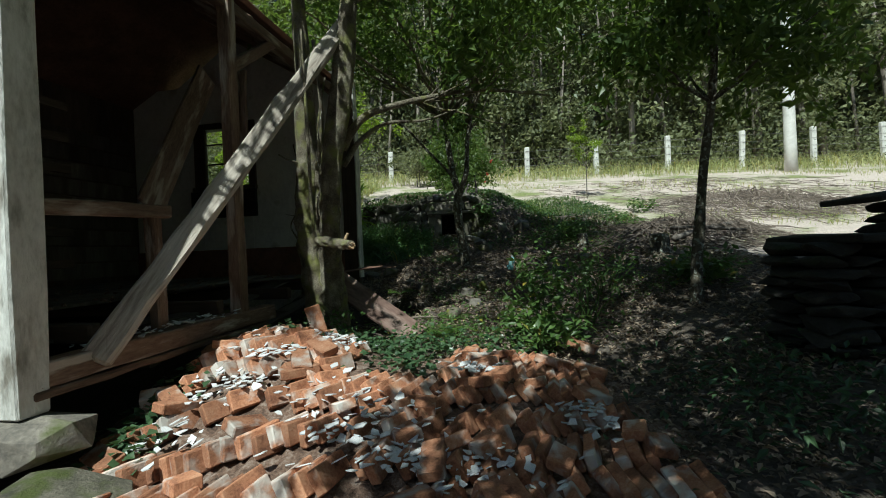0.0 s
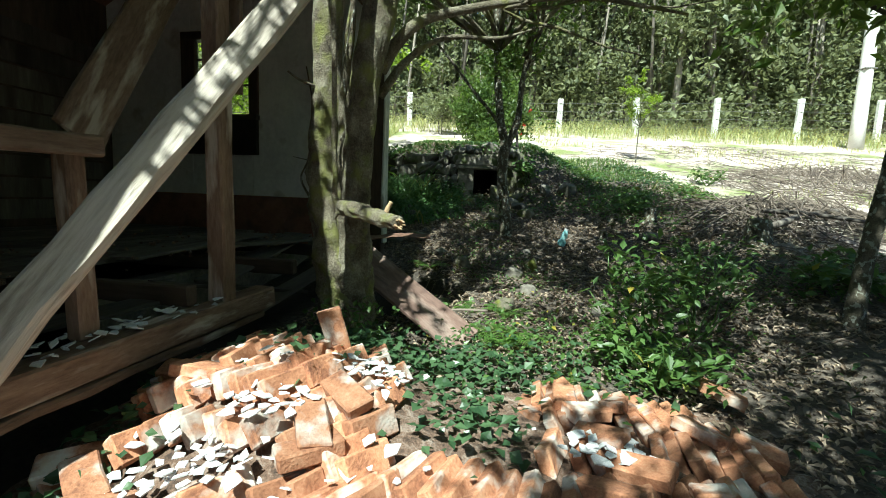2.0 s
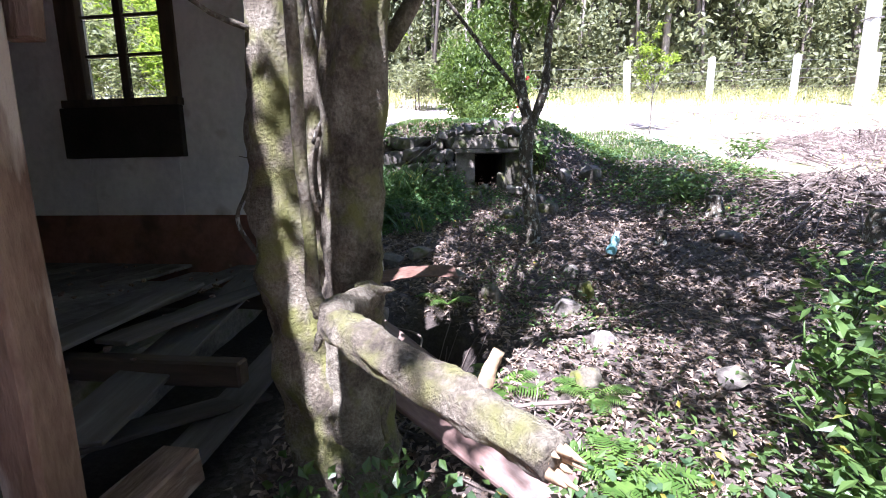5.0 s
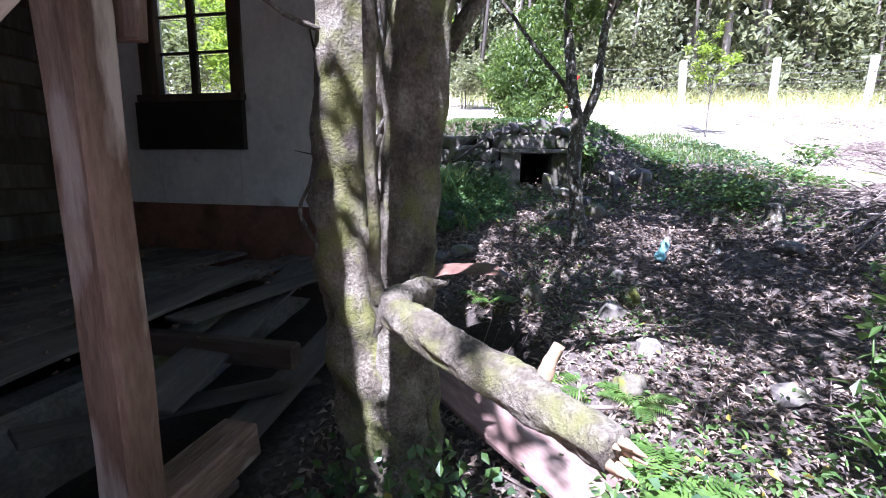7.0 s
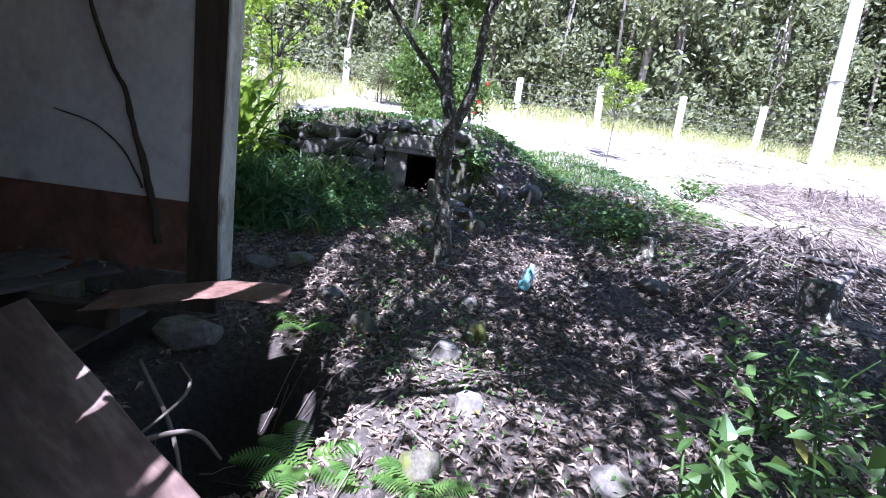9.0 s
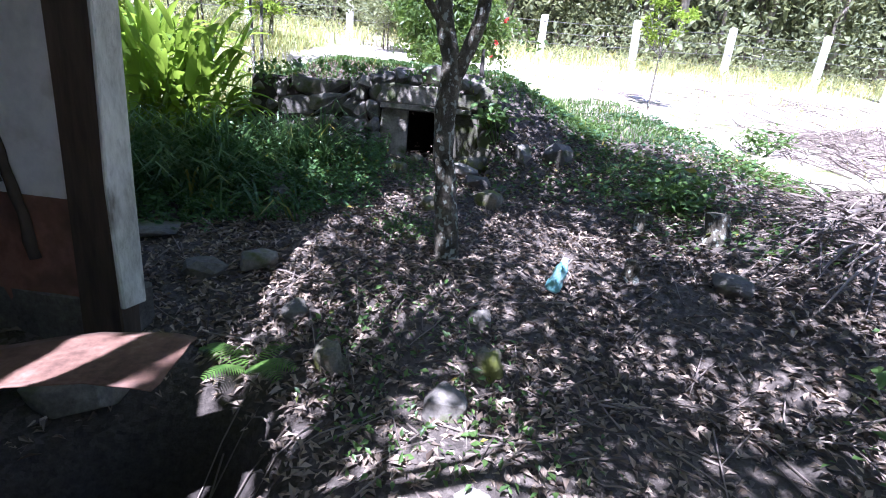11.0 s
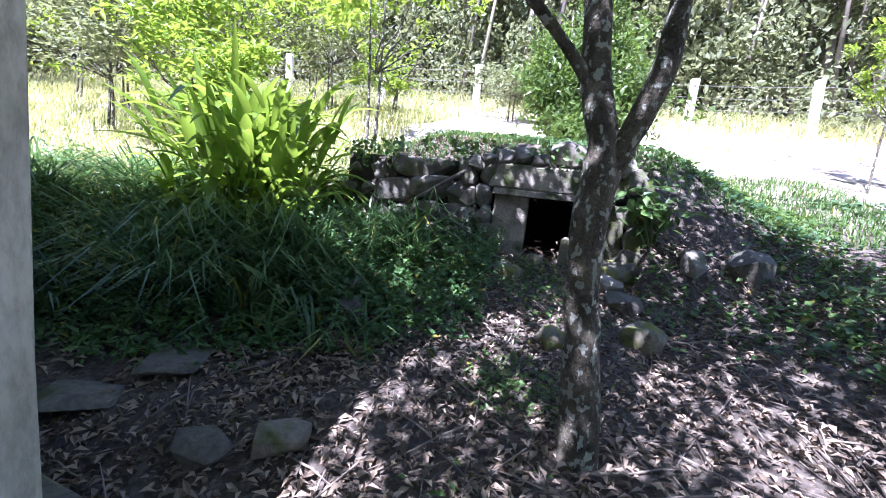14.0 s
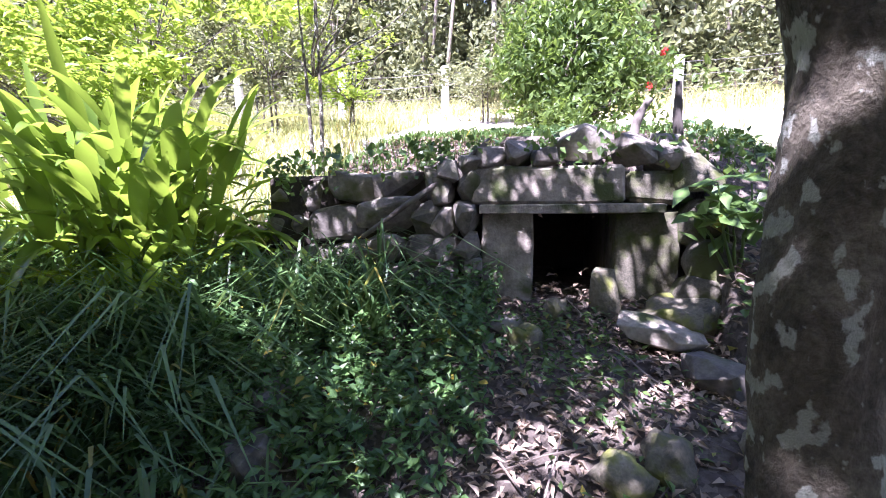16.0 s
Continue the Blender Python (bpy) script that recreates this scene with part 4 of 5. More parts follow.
# ---------------- forest, saplings, bushes ----------------
def far_tree(name, h, seed, label):
    t = holder(name, Matrix(), label, "tree", "trees of the wood")
    rr = random.Random(seed)
    lean = rr.uniform(-0.6, 0.6)
    v, f = tube_data([Vector((0, 0, -0.5)), Vector((lean * 0.2, 0, h * 0.3)), Vector((lean * 0.6, 0.1, h * 0.65)), Vector((lean, 0, h))], [0.19, 0.14, 0.10, 0.03], 8, 0.1, seed)
    mesh("trunk", v, f, M_barkpale, t, "", True)
    for k in range(2):
        dx, dy, ln = rr.uniform(-1.1, 1.1), rr.uniform(-0.9, 0.9), rr.uniform(-0.5, 0.5)
        v, f = tube_data([Vector((dx, dy, -0.5)), Vector((dx + ln, dy, h * 0.45)), Vector((dx + ln * 2, dy, h * 0.85))], [0.09, 0.07, 0.03], 6, 0.1, seed + k)
        mesh("stem", v, f, M_barkpale, t, "", True)
    r = np.random.default_rng(seed)
    n = 3800
    cl = np.c_[r.normal(0, 0.9, 70), r.normal(0, 0.9, 70), r.uniform(0.04, 1.05, 70) * h]
    pts = cl[r.integers(0, 70, n)] + r.normal(0, 0.42, (n, 3))
    v, f = chip_data(pts, 0.32, 0.6, r)
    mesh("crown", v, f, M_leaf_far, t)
    return t
protos = [far_tree("forest_tree", 10 + k * 1.3, 60 + k, "slender tall tree of the sunlit wood") for k in range(5)]
frng = random.Random(9)
spots = []
for row, y in enumerate((26.5, 29.5, 33, 37.5, 43)):
    x = -34 + frng.uniform(0, 2)
    while x < 48:
        spots.append((x, y + frng.uniform(-1.3, 1.3)))
        x += frng.uniform(1.9, 3.2) + row * 0.55
for y in range(4, 27, 3):
    spots += [(-21 + frng.uniform(-3, 3), y), (-28 + frng.uniform(-2, 2), y + 1), (36 + frng.uniform(-3, 3), y)]
# unseen rows behind the path's start, added to block low sky light
for y in (-19, -23):
    x = -22 + frng.uniform(0, 2)
    while x < 24:
        spots.append((x, y + frng.uniform(-1, 1)))
        x += frng.uniform(2.0, 3.2)
for k, (x, y) in enumerate(spots):
    s = frng.uniform(0.85, 1.2)
    m = pose(x, y, land_z(x, y), frng.uniform(-4, 4), frng.uniform(-4, 4), frng.uniform(0, 360)) @ Matrix.Scale(s, 4)
    if k < 5:
        protos[k].matrix_world = m
    else:
        c = copy_thing(protos[k % 5], m)
        c.scale = (s, s, s)

# wooded hillside that closes the distance
hill_v, hill_f = [], []
for i in range(73):
    a = radians(-120 + i * 240 / 72)
    for k in range(7):
        rad = 62 + 6 * k + 3 * noise.noise(Vector((i * 0.3, k, 0)))
        hill_v.append((rad * math.sin(a), rad * math.cos(a), -6 + 7.5 * k + 2.5 * noise.noise(Vector((i * 0.55, k * 0.9, 4)))))
for i in range(72):
    for k in range(6):
        o = i * 7 + k
        hill_f.append((o, o + 7, o + 8, o + 1))
# hill colour lightened for haze
M_hill = surface("wooded_hill", [(0.3, (0.05, 0.065, 0.03)), (0.5, (0.11, 0.13, 0.07)), (0.75, (0.2, 0.22, 0.13))], 0.35, 2.2, 1.0, 1.0, 0.6, vary=0.0)
tagged(mesh("backdrop", hill_v, hill_f, M_hill), "wooded hillside behind the trees", "backdrop", kind="structure")

def leaf_stuff(name, centres, size, mat, label, category, far=False, **kw):
    r = np.random.default_rng(len(centres))
    v, f = chip_data(centres, size, rnd=r) if far else leaf_data(centres, size, rnd=r, **kw)
    return tagged(mesh(name, v, f, mat), label, category, kind="stuff")

def scatter(n, x0, x1, y0, y1, seed, keep=None):
    r = np.random.default_rng(seed)
    p = np.c_[r.uniform(x0, x1, n), r.uniform(y0, y1, n)]
    if keep is not None:
        p = p[keep(p[:, 0], p[:, 1], r)]
    return np.c_[p, land(p[:, 0], p[:, 1])], r

# thicket along the fence
r = np.random.default_rng(77)
cl = np.c_[r.uniform(-34, 46, 620), r.uniform(23.2, 30, 620)]
clz = land(cl[:, 0], cl[:, 1]) + r.uniform(0.1, 1.0, 620) + np.clip(cl[:, 1] - 24.5, 0, 4) * r.uniform(0, 0.8, 620)
pick = r.integers(0, 620, 30000)
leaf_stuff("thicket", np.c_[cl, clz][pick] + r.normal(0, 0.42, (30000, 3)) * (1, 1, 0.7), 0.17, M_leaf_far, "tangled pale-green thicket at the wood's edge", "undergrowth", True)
p, r = scatter(15000, -22, 34, 19.5, 25, 78)
v, f = blade_data(p, 0.55 * (0.35 + 0.65 * (np.sin(p[:, 0] * 1.7) * np.sin(p[:, 1] * 2.1 + p[:, 0] * 0.6) > -0.1)), 0.009, 1.0, r)
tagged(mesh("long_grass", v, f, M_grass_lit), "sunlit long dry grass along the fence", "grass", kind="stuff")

cl = np.c_[r.uniform(-24, 34, 150), r.uniform(21.0, 23.4, 150)]
clz = land(cl[:, 0], cl[:, 1]) + r.uniform(0.05, 0.45, 150)
pick = r.integers(0, 150, 7000)
leaf_stuff("fence_weeds", np.c_[cl, clz][pick] + r.normal(0, 0.28, (7000, 3)) * (1, 1, 0.7), 0.13, M_leaf_far, "pale weeds round the fence posts", "weeds", True)
camellia = holder("flowering_shrub", pose(0.6, 15.0, land_z(0.6, 15.0)), "dense glossy dark-leaved shrub with a few red flowers", "shrub")
twigs(camellia, (0, 0, -0.1), [(-0.7, 0, 1.5), (0.6, 0.2, 1.6), (0, -0.5, 1.8), (0.2, 0.5, 2.2), (-0.3, -0.3, 2.3), (0.8, -0.5, 1.2)], 0.05, M_bark2, 12, "stem")
crown(camellia, [((0, 0, 1.7, 1.05), 0.36), ((-0.5, -0.1, 1.1, 0.75), 0.18), ((0.6, -0.1, 1.0, 0.75), 0.18), ((0.1, 0, 2.6, 0.7), 0.08), ((0.0, -0.3, 0.55, 0.8), 0.2)], 9500, 0.13, M_leaf_tree, 31)
r = np.random.default_rng(4)
for k in range(3):
    c = np.array([0.72 + r.uniform(-0.25, 0.35), -0.8 + r.uniform(-0.1, 0.1), 0.75 + r.uniform(-0.3, 0.4)])
    leaf_mesh("flower", c + r.normal(0, 0.015, (14, 3)), 0.042, M_red, camellia, flat=0.1, aspect=0.9, rnd=r)

def sapling(x, y, h, rad, n, seed, mat, label, size=0.1, r0=0.03, stems=2):
    t = holder("sapling", pose(x, y, land_z(x, y)), label, "sapling")
    rr = random.Random(seed)
    for k in range(stems):
        dx = rr.uniform(-0.25, 0.25)
        limb("stem", [(k * 0.12, 0, -0.1), (k * 0.12 + dx * 0.4, 0.03, h * 0.4), (k * 0.12 + dx, 0, h * 0.9)], [r0, r0 * 0.8, r0 * 0.3], M_bark2, t, 8, 0.15, seed + k)
    twigs(t, (0.05, 0, h * 0.5), [(rad * rr.uniform(-1, 1), rad * rr.uniform(-1, 1), h * rr.uniform(0.6, 1.1)) for _ in range(9)], r0 * 0.5, M_bark2, seed)
    crown(t, [((rad * rr.uniform(-0.8, 0.8), rad * rr.uniform(-0.8, 0.8), h * rr.uniform(0.6, 1.15), rad * 0.6), 1 / 9) for _ in range(9)], n, size, mat, seed, flat=0.6)
sapling(-2.75, 13.6, 2.8, 1.3, 1700, 51, M_leaf_yel, "bright yellow-green sapling with two thin stems", 0.16)
sapling(-6.0, 14.5, 2.8, 1.7, 2400, 52, M_leaf_yel, "bright yellow-green sapling in the sun", 0.17)
sapling(4.6, 14.0, 1.9, 0.5, 900, 53, M_leaf_yel, "thin yellow-green sapling on the bank", 0.10, 0.018, 1)
sapling(-8.5, 17.5, 3.4, 1.8, 3500, 54, M_leaf_far, "grey-green young tree in the sun", 0.13)
sapling(-3.6, 17.0, 1.4, 0.9, 1400, 56, M_leaf_yel, "low bright-green bush behind the house", 0.12)

for k, (x, y, h, rad, m) in enumerate(((-5.2, 12.6, 1.5, 1.0, M_leaf_yel), (-7.2, 13.0, 2.0, 1.4, M_leaf_far), (-8.8, 14.8, 2.6, 1.5, M_leaf_yel), (-4.8, 16.2, 2.4, 1.3, M_leaf_far), (-11.5, 16.0, 3.2, 1.9, M_leaf_far), (-6.8, 19.0, 2.8, 1.6, M_leaf_yel), (-13.0, 12.5, 2.6, 1.7, M_leaf_yel), (-1.0, 19.5, 1.2, 1.0, M_leaf_far))):
    sapling(x, y, h, rad, 2600, 300 + 7 * k, m, "sunlit scrubby bush on the open slope", 0.15, 0.025, 2)

# strap-leaved clump
def strap_leaf(root, heading, length, width, rise, droop, seed):
    r = random.Random(seed)
    d = Vector((math.cos(heading), math.sin(heading), 0))
    s = Vector((-d.y, d.x, 0))
    vs, fs, n = [], [], 9
    for k in range(n + 1):
        t = k / n
        p = Vector(root) + d * length * t * (1.05 - 0.62 * rise) + Vector((0, 0, length * (rise * t - droop * t * t)))
        w = width * (math.sin(math.pi * min(1, 0.12 + 0.88 * t) ** 0.8)) * 0.5 + 0.004
        lift = Vector((0, 0, w * 0.45))
        vs += [p - s * w + lift, p, p + s * w + lift]
    for k in range(n):
        a = k * 3
        fs += [(a, a + 1, a + 4, a + 3), (a + 1, a + 2, a + 5, a + 4)]
    return vs, fs
clump = holder("broad_leaf_clump", pose(-3.0, 10.9, land_z(-3.0, 10.9)), "big clump of bright green strap-leaved plants", "plant")
crng = random.Random(3)
for k in range(520):
    a = crng.uniform(0, 2 * math.pi)
    rr = crng.uniform(0, 1.0)
    root = (rr * math.cos(a), rr * math.sin(a) * 0.7, crng.uniform(0.1, 1.2))
    v, f = strap_leaf(root, a + crng.uniform(-0.8, 0.8), crng.uniform(0.5, 0.95), crng.uniform(0.06, 0.115), crng.uniform(0.4, 0.9) if k % 4 else crng.uniform(0.95, 1.2), crng.uniform(0.22, 0.62) if root[2] > 0.5 else crng.uniform(0.5, 0.95), k)
    mesh("leaf", v, f, M_leaf_big, clump, "", True)
for k in range(12):
    a = crng.uniform(0, 6.28)
    limb("stem", [(0.3 * math.cos(a), 0.3 * math.sin(a), -0.1), (0.4 * math.cos(a), 0.35 * math.sin(a), 0.5), (0.5 * math.cos(a), 0.4 * math.sin(a), 0.95)], [0.02, 0.018, 0.012], M_leaf_big, clump, 6, 0.1, k)

# grass and weeds in front of the cellar wall
def in_bed(x, y, r):
    return (y > 8.75 + 0.55 * np.clip(x + 2.2, 0, 3) + r.normal(0, 0.15, len(x))) & (y < 11.0)
def bed_rise(x, y):
    """How high the weeds stand: mounded, low along the bed's edge."""
    edge_y = 8.75 + 0.55 * np.clip(x + 2.2, 0, 3)
    return np.clip((y - edge_y) / 0.7, 0.12, 1) * (0.6 + 0.4 * np.sin(x * 2.7 + 1) * np.sin(y * 3.3 + x)) * 0.5
p, r = scatter(950, -5.5, -0.9, 8.7, 11.0, 81, in_bed)
p = p[np.sin(p[:, 0] * 2.2 + 0.6) * np.sin(p[:, 1] * 2.6 + 1) > 0.05]
tuft = np.repeat(p, 12, 0)
tuft[:, :2] += r.normal(0, 0.04, (len(tuft), 2))
v, f = blade_data(tuft, 0.30 + 0.75 * bed_rise(tuft[:, 0], tuft[:, 1]), 0.0095, 1.45, r)
tagged(mesh("tall_grass", v, f, M_grass), "arching tufts of broad shaded grass among weeds", "grass", kind="stuff")
p, r = scatter(6400, -5.5, -0.25, 8.6, 11.05, 82, in_bed)
hs = bed_rise(p[:, 0], p[:, 1]) * r.uniform(0.45, 1.15, len(p)) + 0.05
lean = r.normal(0, 0.3, (len(p), 2)) * hs[:, None]
stem_lines, leaf_at = [], []
for (x, y, z), h, (lx, ly) in zip(p.tolist(), hs.tolist(), lean.tolist()):
    a, b = Vector((x, y, z)), Vector((x + lx, y + ly, z + h))
    if len(stem_lines) < 1800:
        stem_lines.append(([a, a.lerp(b, 0.5) + Vector((0, 0, 0.02)), b], [0.003, 0.0025, 0.0015]))
    for k in range(6):
        leaf_at.append(a.lerp(b, 0.35 + 0.65 * k / 6))
v, f = many_tubes(stem_lines, 3)
tagged(mesh("weed_stems", v, f, M_grass), "thin green stems of the leafy weeds", "weeds", kind="stuff")
leaf_stuff("weeds", np.array([tuple(q) for q in leaf_at]), 0.062, M_weed, "dense leafy weeds before the stone wall", "weeds", flat=0.62, aspect=0.5)
# meadow on the mound's top and the left slope
def on_mound(x, y, r):
    return (land(x, y) > 2.2) & (r.uniform(0, 1, len(x)) < 0.9)
p, r = scatter(16000, -3.2, 4.2, 11.3, 14.2, 83, on_mound)
v, f = blade_data(p, 0.10, 0.006, 0.7, r)
tagged(mesh("mound_grass", v, f, M_leaf_low), "short green grass on the cellar mound", "grass", kind="stuff")
p, r = scatter(9000, -2.6, 4.4, 10.0, 13.2, 84, lambda x, y, r: (land(x, y) > 2.0 - 0.1 * r.uniform(0, 1, len(x))) & (np.sin(x * 2.9 + 2) + np.sin(y * 3.7 + x) + r.normal(0, 0.5, len(x)) > 0.1) & ((x > -0.3) | (y > 12.2)))
p[:, 2] += r.uniform(0.01, 0.09, len(p))
leaf_stuff("ivy", p, 0.075, M_ivy, "ivy and creepers over the mound", "ivy", flat=0.75, aspect=0.85)
p, r = scatter(22000, -16, -2.6, 9.5, 20, 85)
v, f = blade_data(p, 0.32, 0.009, 0.8, r)
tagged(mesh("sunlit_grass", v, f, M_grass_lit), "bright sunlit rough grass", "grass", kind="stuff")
p, r = scatter(9000, 2.5, 20, 9, 19, 86, lambda x, y, r: np.sin(x * 0.9) + np.sin(y * 1.1 + x * 0.4) + r.normal(0, 0.5, len(x)) > 0.5)
v, f = blade_data(p, 0.12, 0.008, 0.8, r)
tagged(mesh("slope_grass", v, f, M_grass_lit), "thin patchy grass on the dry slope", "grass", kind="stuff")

# creepers hanging over the stone front
r = np.random.default_rng(91)
q = np.c_[r.uniform(-2.0, 1.4, 1300), r.normal(11.12, 0.07, 1300), 2.85 - np.abs(r.normal(0, 0.13, 1300))]
q = q[(np.sin(q[:, 0] * 7) + np.sin(q[:, 0] * 17 + 1) + r.normal(0, 0.6, len(q)) > -0.1)]
q[:, 2] -= np.clip(-0.9 - q[:, 0], 0, 2) * 0.12
leaf_stuff("wall_creeper", q, 0.06, M_leaf_low, "creeper trailing over the wall's top stones", "creeper", flat=0.35, aspect=0.8)

# ---------------- low growth and litter ----------------
def bare(x, y, r):
    inside_house = (x < -1.42 + 0.182 * (y - 7.5) - 0.1) & (y < 7.6)
    bed = (x < -0.3) & (y > 8.75 + 0.55 * np.clip(x + 2.2, 0, 3)) & (y < 11.1)
    hole = ((x + 1.02) / 0.56) ** 2 + ((y - 6.6) / 0.68) ** 2 < 1.1
    return ~inside_house & ~bed & ~hole & (land(x, y) < 2.3)
p, r = scatter(52000, -2.2, 4.8, 1.2, 11.3, 90, lambda x, y, r: bare(x, y, r) & ~((x < 1.2) & (y < 3.9)) & (r.uniform(0, 1, len(x)) < np.where(x > 1.1, 0.8, np.clip((y - 3.4) / 1.2, 0.35, 1))))
p[:, 2] += r.uniform(0.0, 0.03, len(p))
leaf_stuff("leaf_litter", p, 0.062, M_litter, "carpet of curled grey-brown dead leaves", "leaf litter", flat=0.72, aspect=0.42, fold=0.35)
p, r = scatter(4200, -2.3, 1.2, 11.35, 12.5, 94, lambda x, y, r: r.uniform(0, 1, len(x)) < np.clip(1.4 - (y - 11.3), 0, 1))
p[:, 2] += r.uniform(0.0, 0.03, len(p))
leaf_stuff("mound_litter", p, 0.06, M_litter, "dead leaves on the earth above the stone wall", "leaf litter", flat=0.72, aspect=0.42, fold=0.35)
p, r = scatter(9500, -3.6, 3.2, 6.8, 10.9, 97, lambda x, y, r: bare(x, y, r) & (np.sin(x * 3.7) * np.sin(y * 2.9 + 1) + r.normal(0, 0.5, len(x)) > 0.0))
p[:, 2] += r.uniform(0.012, 0.04, len(p))
leaf_stuff("large_litter", p, 0.074, M_litter, "larger pale dead leaves lying on the litter", "leaf litter", flat=0.8, aspect=0.4, fold=0.3)
rr_ = random.Random(14)
lines = []
for k in range(680):
    x, y = rr_.uniform(-2, 4.4), rr_.uniform(4.6, 11)
    a, ln = rr_.uniform(0, 6.28), rr_.uniform(0.12, 0.6)
    if x < -1.3 and y < 7.6:
        continue
    pts = [Vector((x + math.cos(a) * ln * t, y + math.sin(a) * ln * t, land_z(x + math.cos(a) * ln * t, y + math.sin(a) * ln * t) + 0.02 + 0.03 * rr_.random())) for t in (0, 0.35, 0.7, 1)]
    lines.append((pts, [0.006, 0.005, 0.004, 0.002]))
v, f = many_tubes(lines, 4)
tagged(mesh("fallen_twigs", v, f, M_straw), "thin dry twigs fallen among the leaves", "twigs", kind="stuff")

# height of the rubble heap
def heap_z(x, y):
    return land_z(x, y) + 0.40 * math.exp(-((x + 1.45) / 0.75) ** 2 - ((y - 3.75) / 0.7) ** 2) + 0.2 * math.exp(-((x + 0.3) / 1.2) ** 2 - ((y - 3.2) / 0.8) ** 2)

p, r = scatter(5200, -0.9, 0.6, 8.9, 10.9, 96, lambda x, y, r: bare(x, y, r) & (np.sin(x * 5.1 + 1) + np.sin(y * 4.3 + x) + r.normal(0, 0.4, len(x)) > 1.0))
p[:, 2] += r.uniform(0.01, 0.09, len(p))
leaf_stuff("path_weeds", p, 0.045, M_leaf_low, "small green weeds along the trodden path", "weeds", flat=0.6, aspect=0.5)

# ivy and weeds between the rubble and the old tree
def patch(n, cx, cy, rx, ry, seed):
    r = np.random.default_rng(seed)
    q = r.normal(0, 0.5, (n, 2)) * (rx, ry) + (cx, cy)
    return np.c_[q, land(q[:, 0], q[:, 1])], r
blocks = [patch(n, *a) for n, a in ((380, (-0.5, 4.65, 1.0, 0.45, 101)), (260, (-1.5, 4.2, 0.6, 0.6, 102)), (200, (0.45, 4.6, 0.9, 0.5, 103)), (330, (-1.3, 4.75, 0.4, 0.25, 104)), (220, (-2.05, 3.1, 0.25, 0.8, 106)), (160, (-1.3, 5.0, 0.35, 0.2, 109)), (190, (-0.4, 3.75, 0.3, 0.5, 110)), (220, (-0.55, 4.45, 0.7, 0.3, 111)), (150, (-1.98, 2.75, 0.2, 0.4, 112)))]
p = np.concatenate([b[0] for b in blocks])
p[:, 2] = [heap_z(a, b) for a, b in p[:, :2]]
p[:, 2] += np.random.default_rng(5).uniform(0.02, 0.16, len(p))
leaf_stuff("ground_ivy", p, 0.062, M_ivy, "glossy ivy trailing over the rubble's edge", "ivy", flat=0.72, aspect=0.95)
p, r = patch(1250, 0.5, 5.0, 1.6, 0.9, 105)
p = p[(p[:, 0] > -1.0)]
p[:, 2] += np.random.default_rng(6).uniform(0.02, 0.2, len(p))
leaf_stuff("low_weeds", p, 0.06, M_leaf_low, "bright low weeds in patches of sun", "weeds", flat=0.6, aspect=0.5)
p, r = scatter(11000, -0.6, 4.2, 5.6, 11, 107, lambda x, y, r: bare(x, y, r) & (np.sin(x * 2.3 + 1) + np.sin(y * 1.9 + x) + r.normal(0, 0.45, len(x)) > 1.0))
p[:, 2] += r.uniform(0.01, 0.1, len(p))
leaf_stuff("scattered_weeds", p, 0.05, M_leaf_low, "small green weeds among dead leaves", "weeds", flat=0.6, aspect=0.5)
p, r = scatter(11000, 1.0, 4.6, 8.3, 12.3, 108, lambda x, y, r: (land(x, y) > 1.45 + 0.1 * r.normal(0, 1, len(x))) & (np.sin(x * 3) + np.sin(y * 2.6) + r.normal(0, 0.6, len(x)) > 0.0))
p[:, 2] += r.uniform(0.01, 0.12, len(p))
leaf_stuff("bank_creeper", p, 0.07, M_leaf_low, "leafy creeper on the bank beside the door", "creeper", flat=0.7, aspect=0.7)

def bush(x, y, h, rad, n, size, seed, label):
    b = holder("leafy_bush", pose(x, y, land_z(x, y)), label, "bush", "bushes by the path")
    rr = random.Random(seed)
    tips = [(rad * rr.uniform(-1, 1), rad * rr.uniform(-1, 1), h * rr.uniform(0.45, 1.0)) for _ in range(26)]
    for i, tip in enumerate(tips[:9]):
        twigs(b, (rr.uniform(-0.05, 0.05), rr.uniform(-0.05, 0.05), -0.05), [tip], 0.008, M_leaf_low, seed + i, "stem")
    r = np.random.default_rng(seed)
    t = np.array(tips)
    q = t[r.integers(0, len(t), n)]
    q = q * (r.uniform(0.55, 1.05, n)[:, None]) + r.normal(0, 0.055, (n, 3))
    leaf_mesh("foliage", q, size, M_leaf_low, b, flat=0.6, aspect=0.48, fold=0.1, rnd=r)
bush(1.15, 5.0, 1.05, 0.5, 480, 0.10, 201, "leafy green bush in dappled sun")
bush(1.75, 5.35, 0.95, 0.45, 170, 0.09, 202, "leafy green bush in dappled sun")
bush(1.0, 4.5, 0.45, 0.4, 420, 0.10, 203, "low leafy shoots beside the path")
bush(2.25, 6.3, 0.65, 0.5, 230, 0.09, 204, "sparse leafy bush beside brushwood")
bush(3.2, 5.6, 0.4, 0.5, 400, 0.13, 205, "broad-leaved weeds at the young tree's foot")
bush(2.8, 9.4, 0.4, 0.35, 260, 0.10, 206, "small leafy shoots on the bank")
bush(1.1, 10.85, 0.5, 0.22, 90, 0.16, 207, "broad-leaved shoots hanging beside the lintel")
bush(5.2, 11.5, 0.35, 0.4, 220, 0.1, 208, "small green weeds on the dry slope")

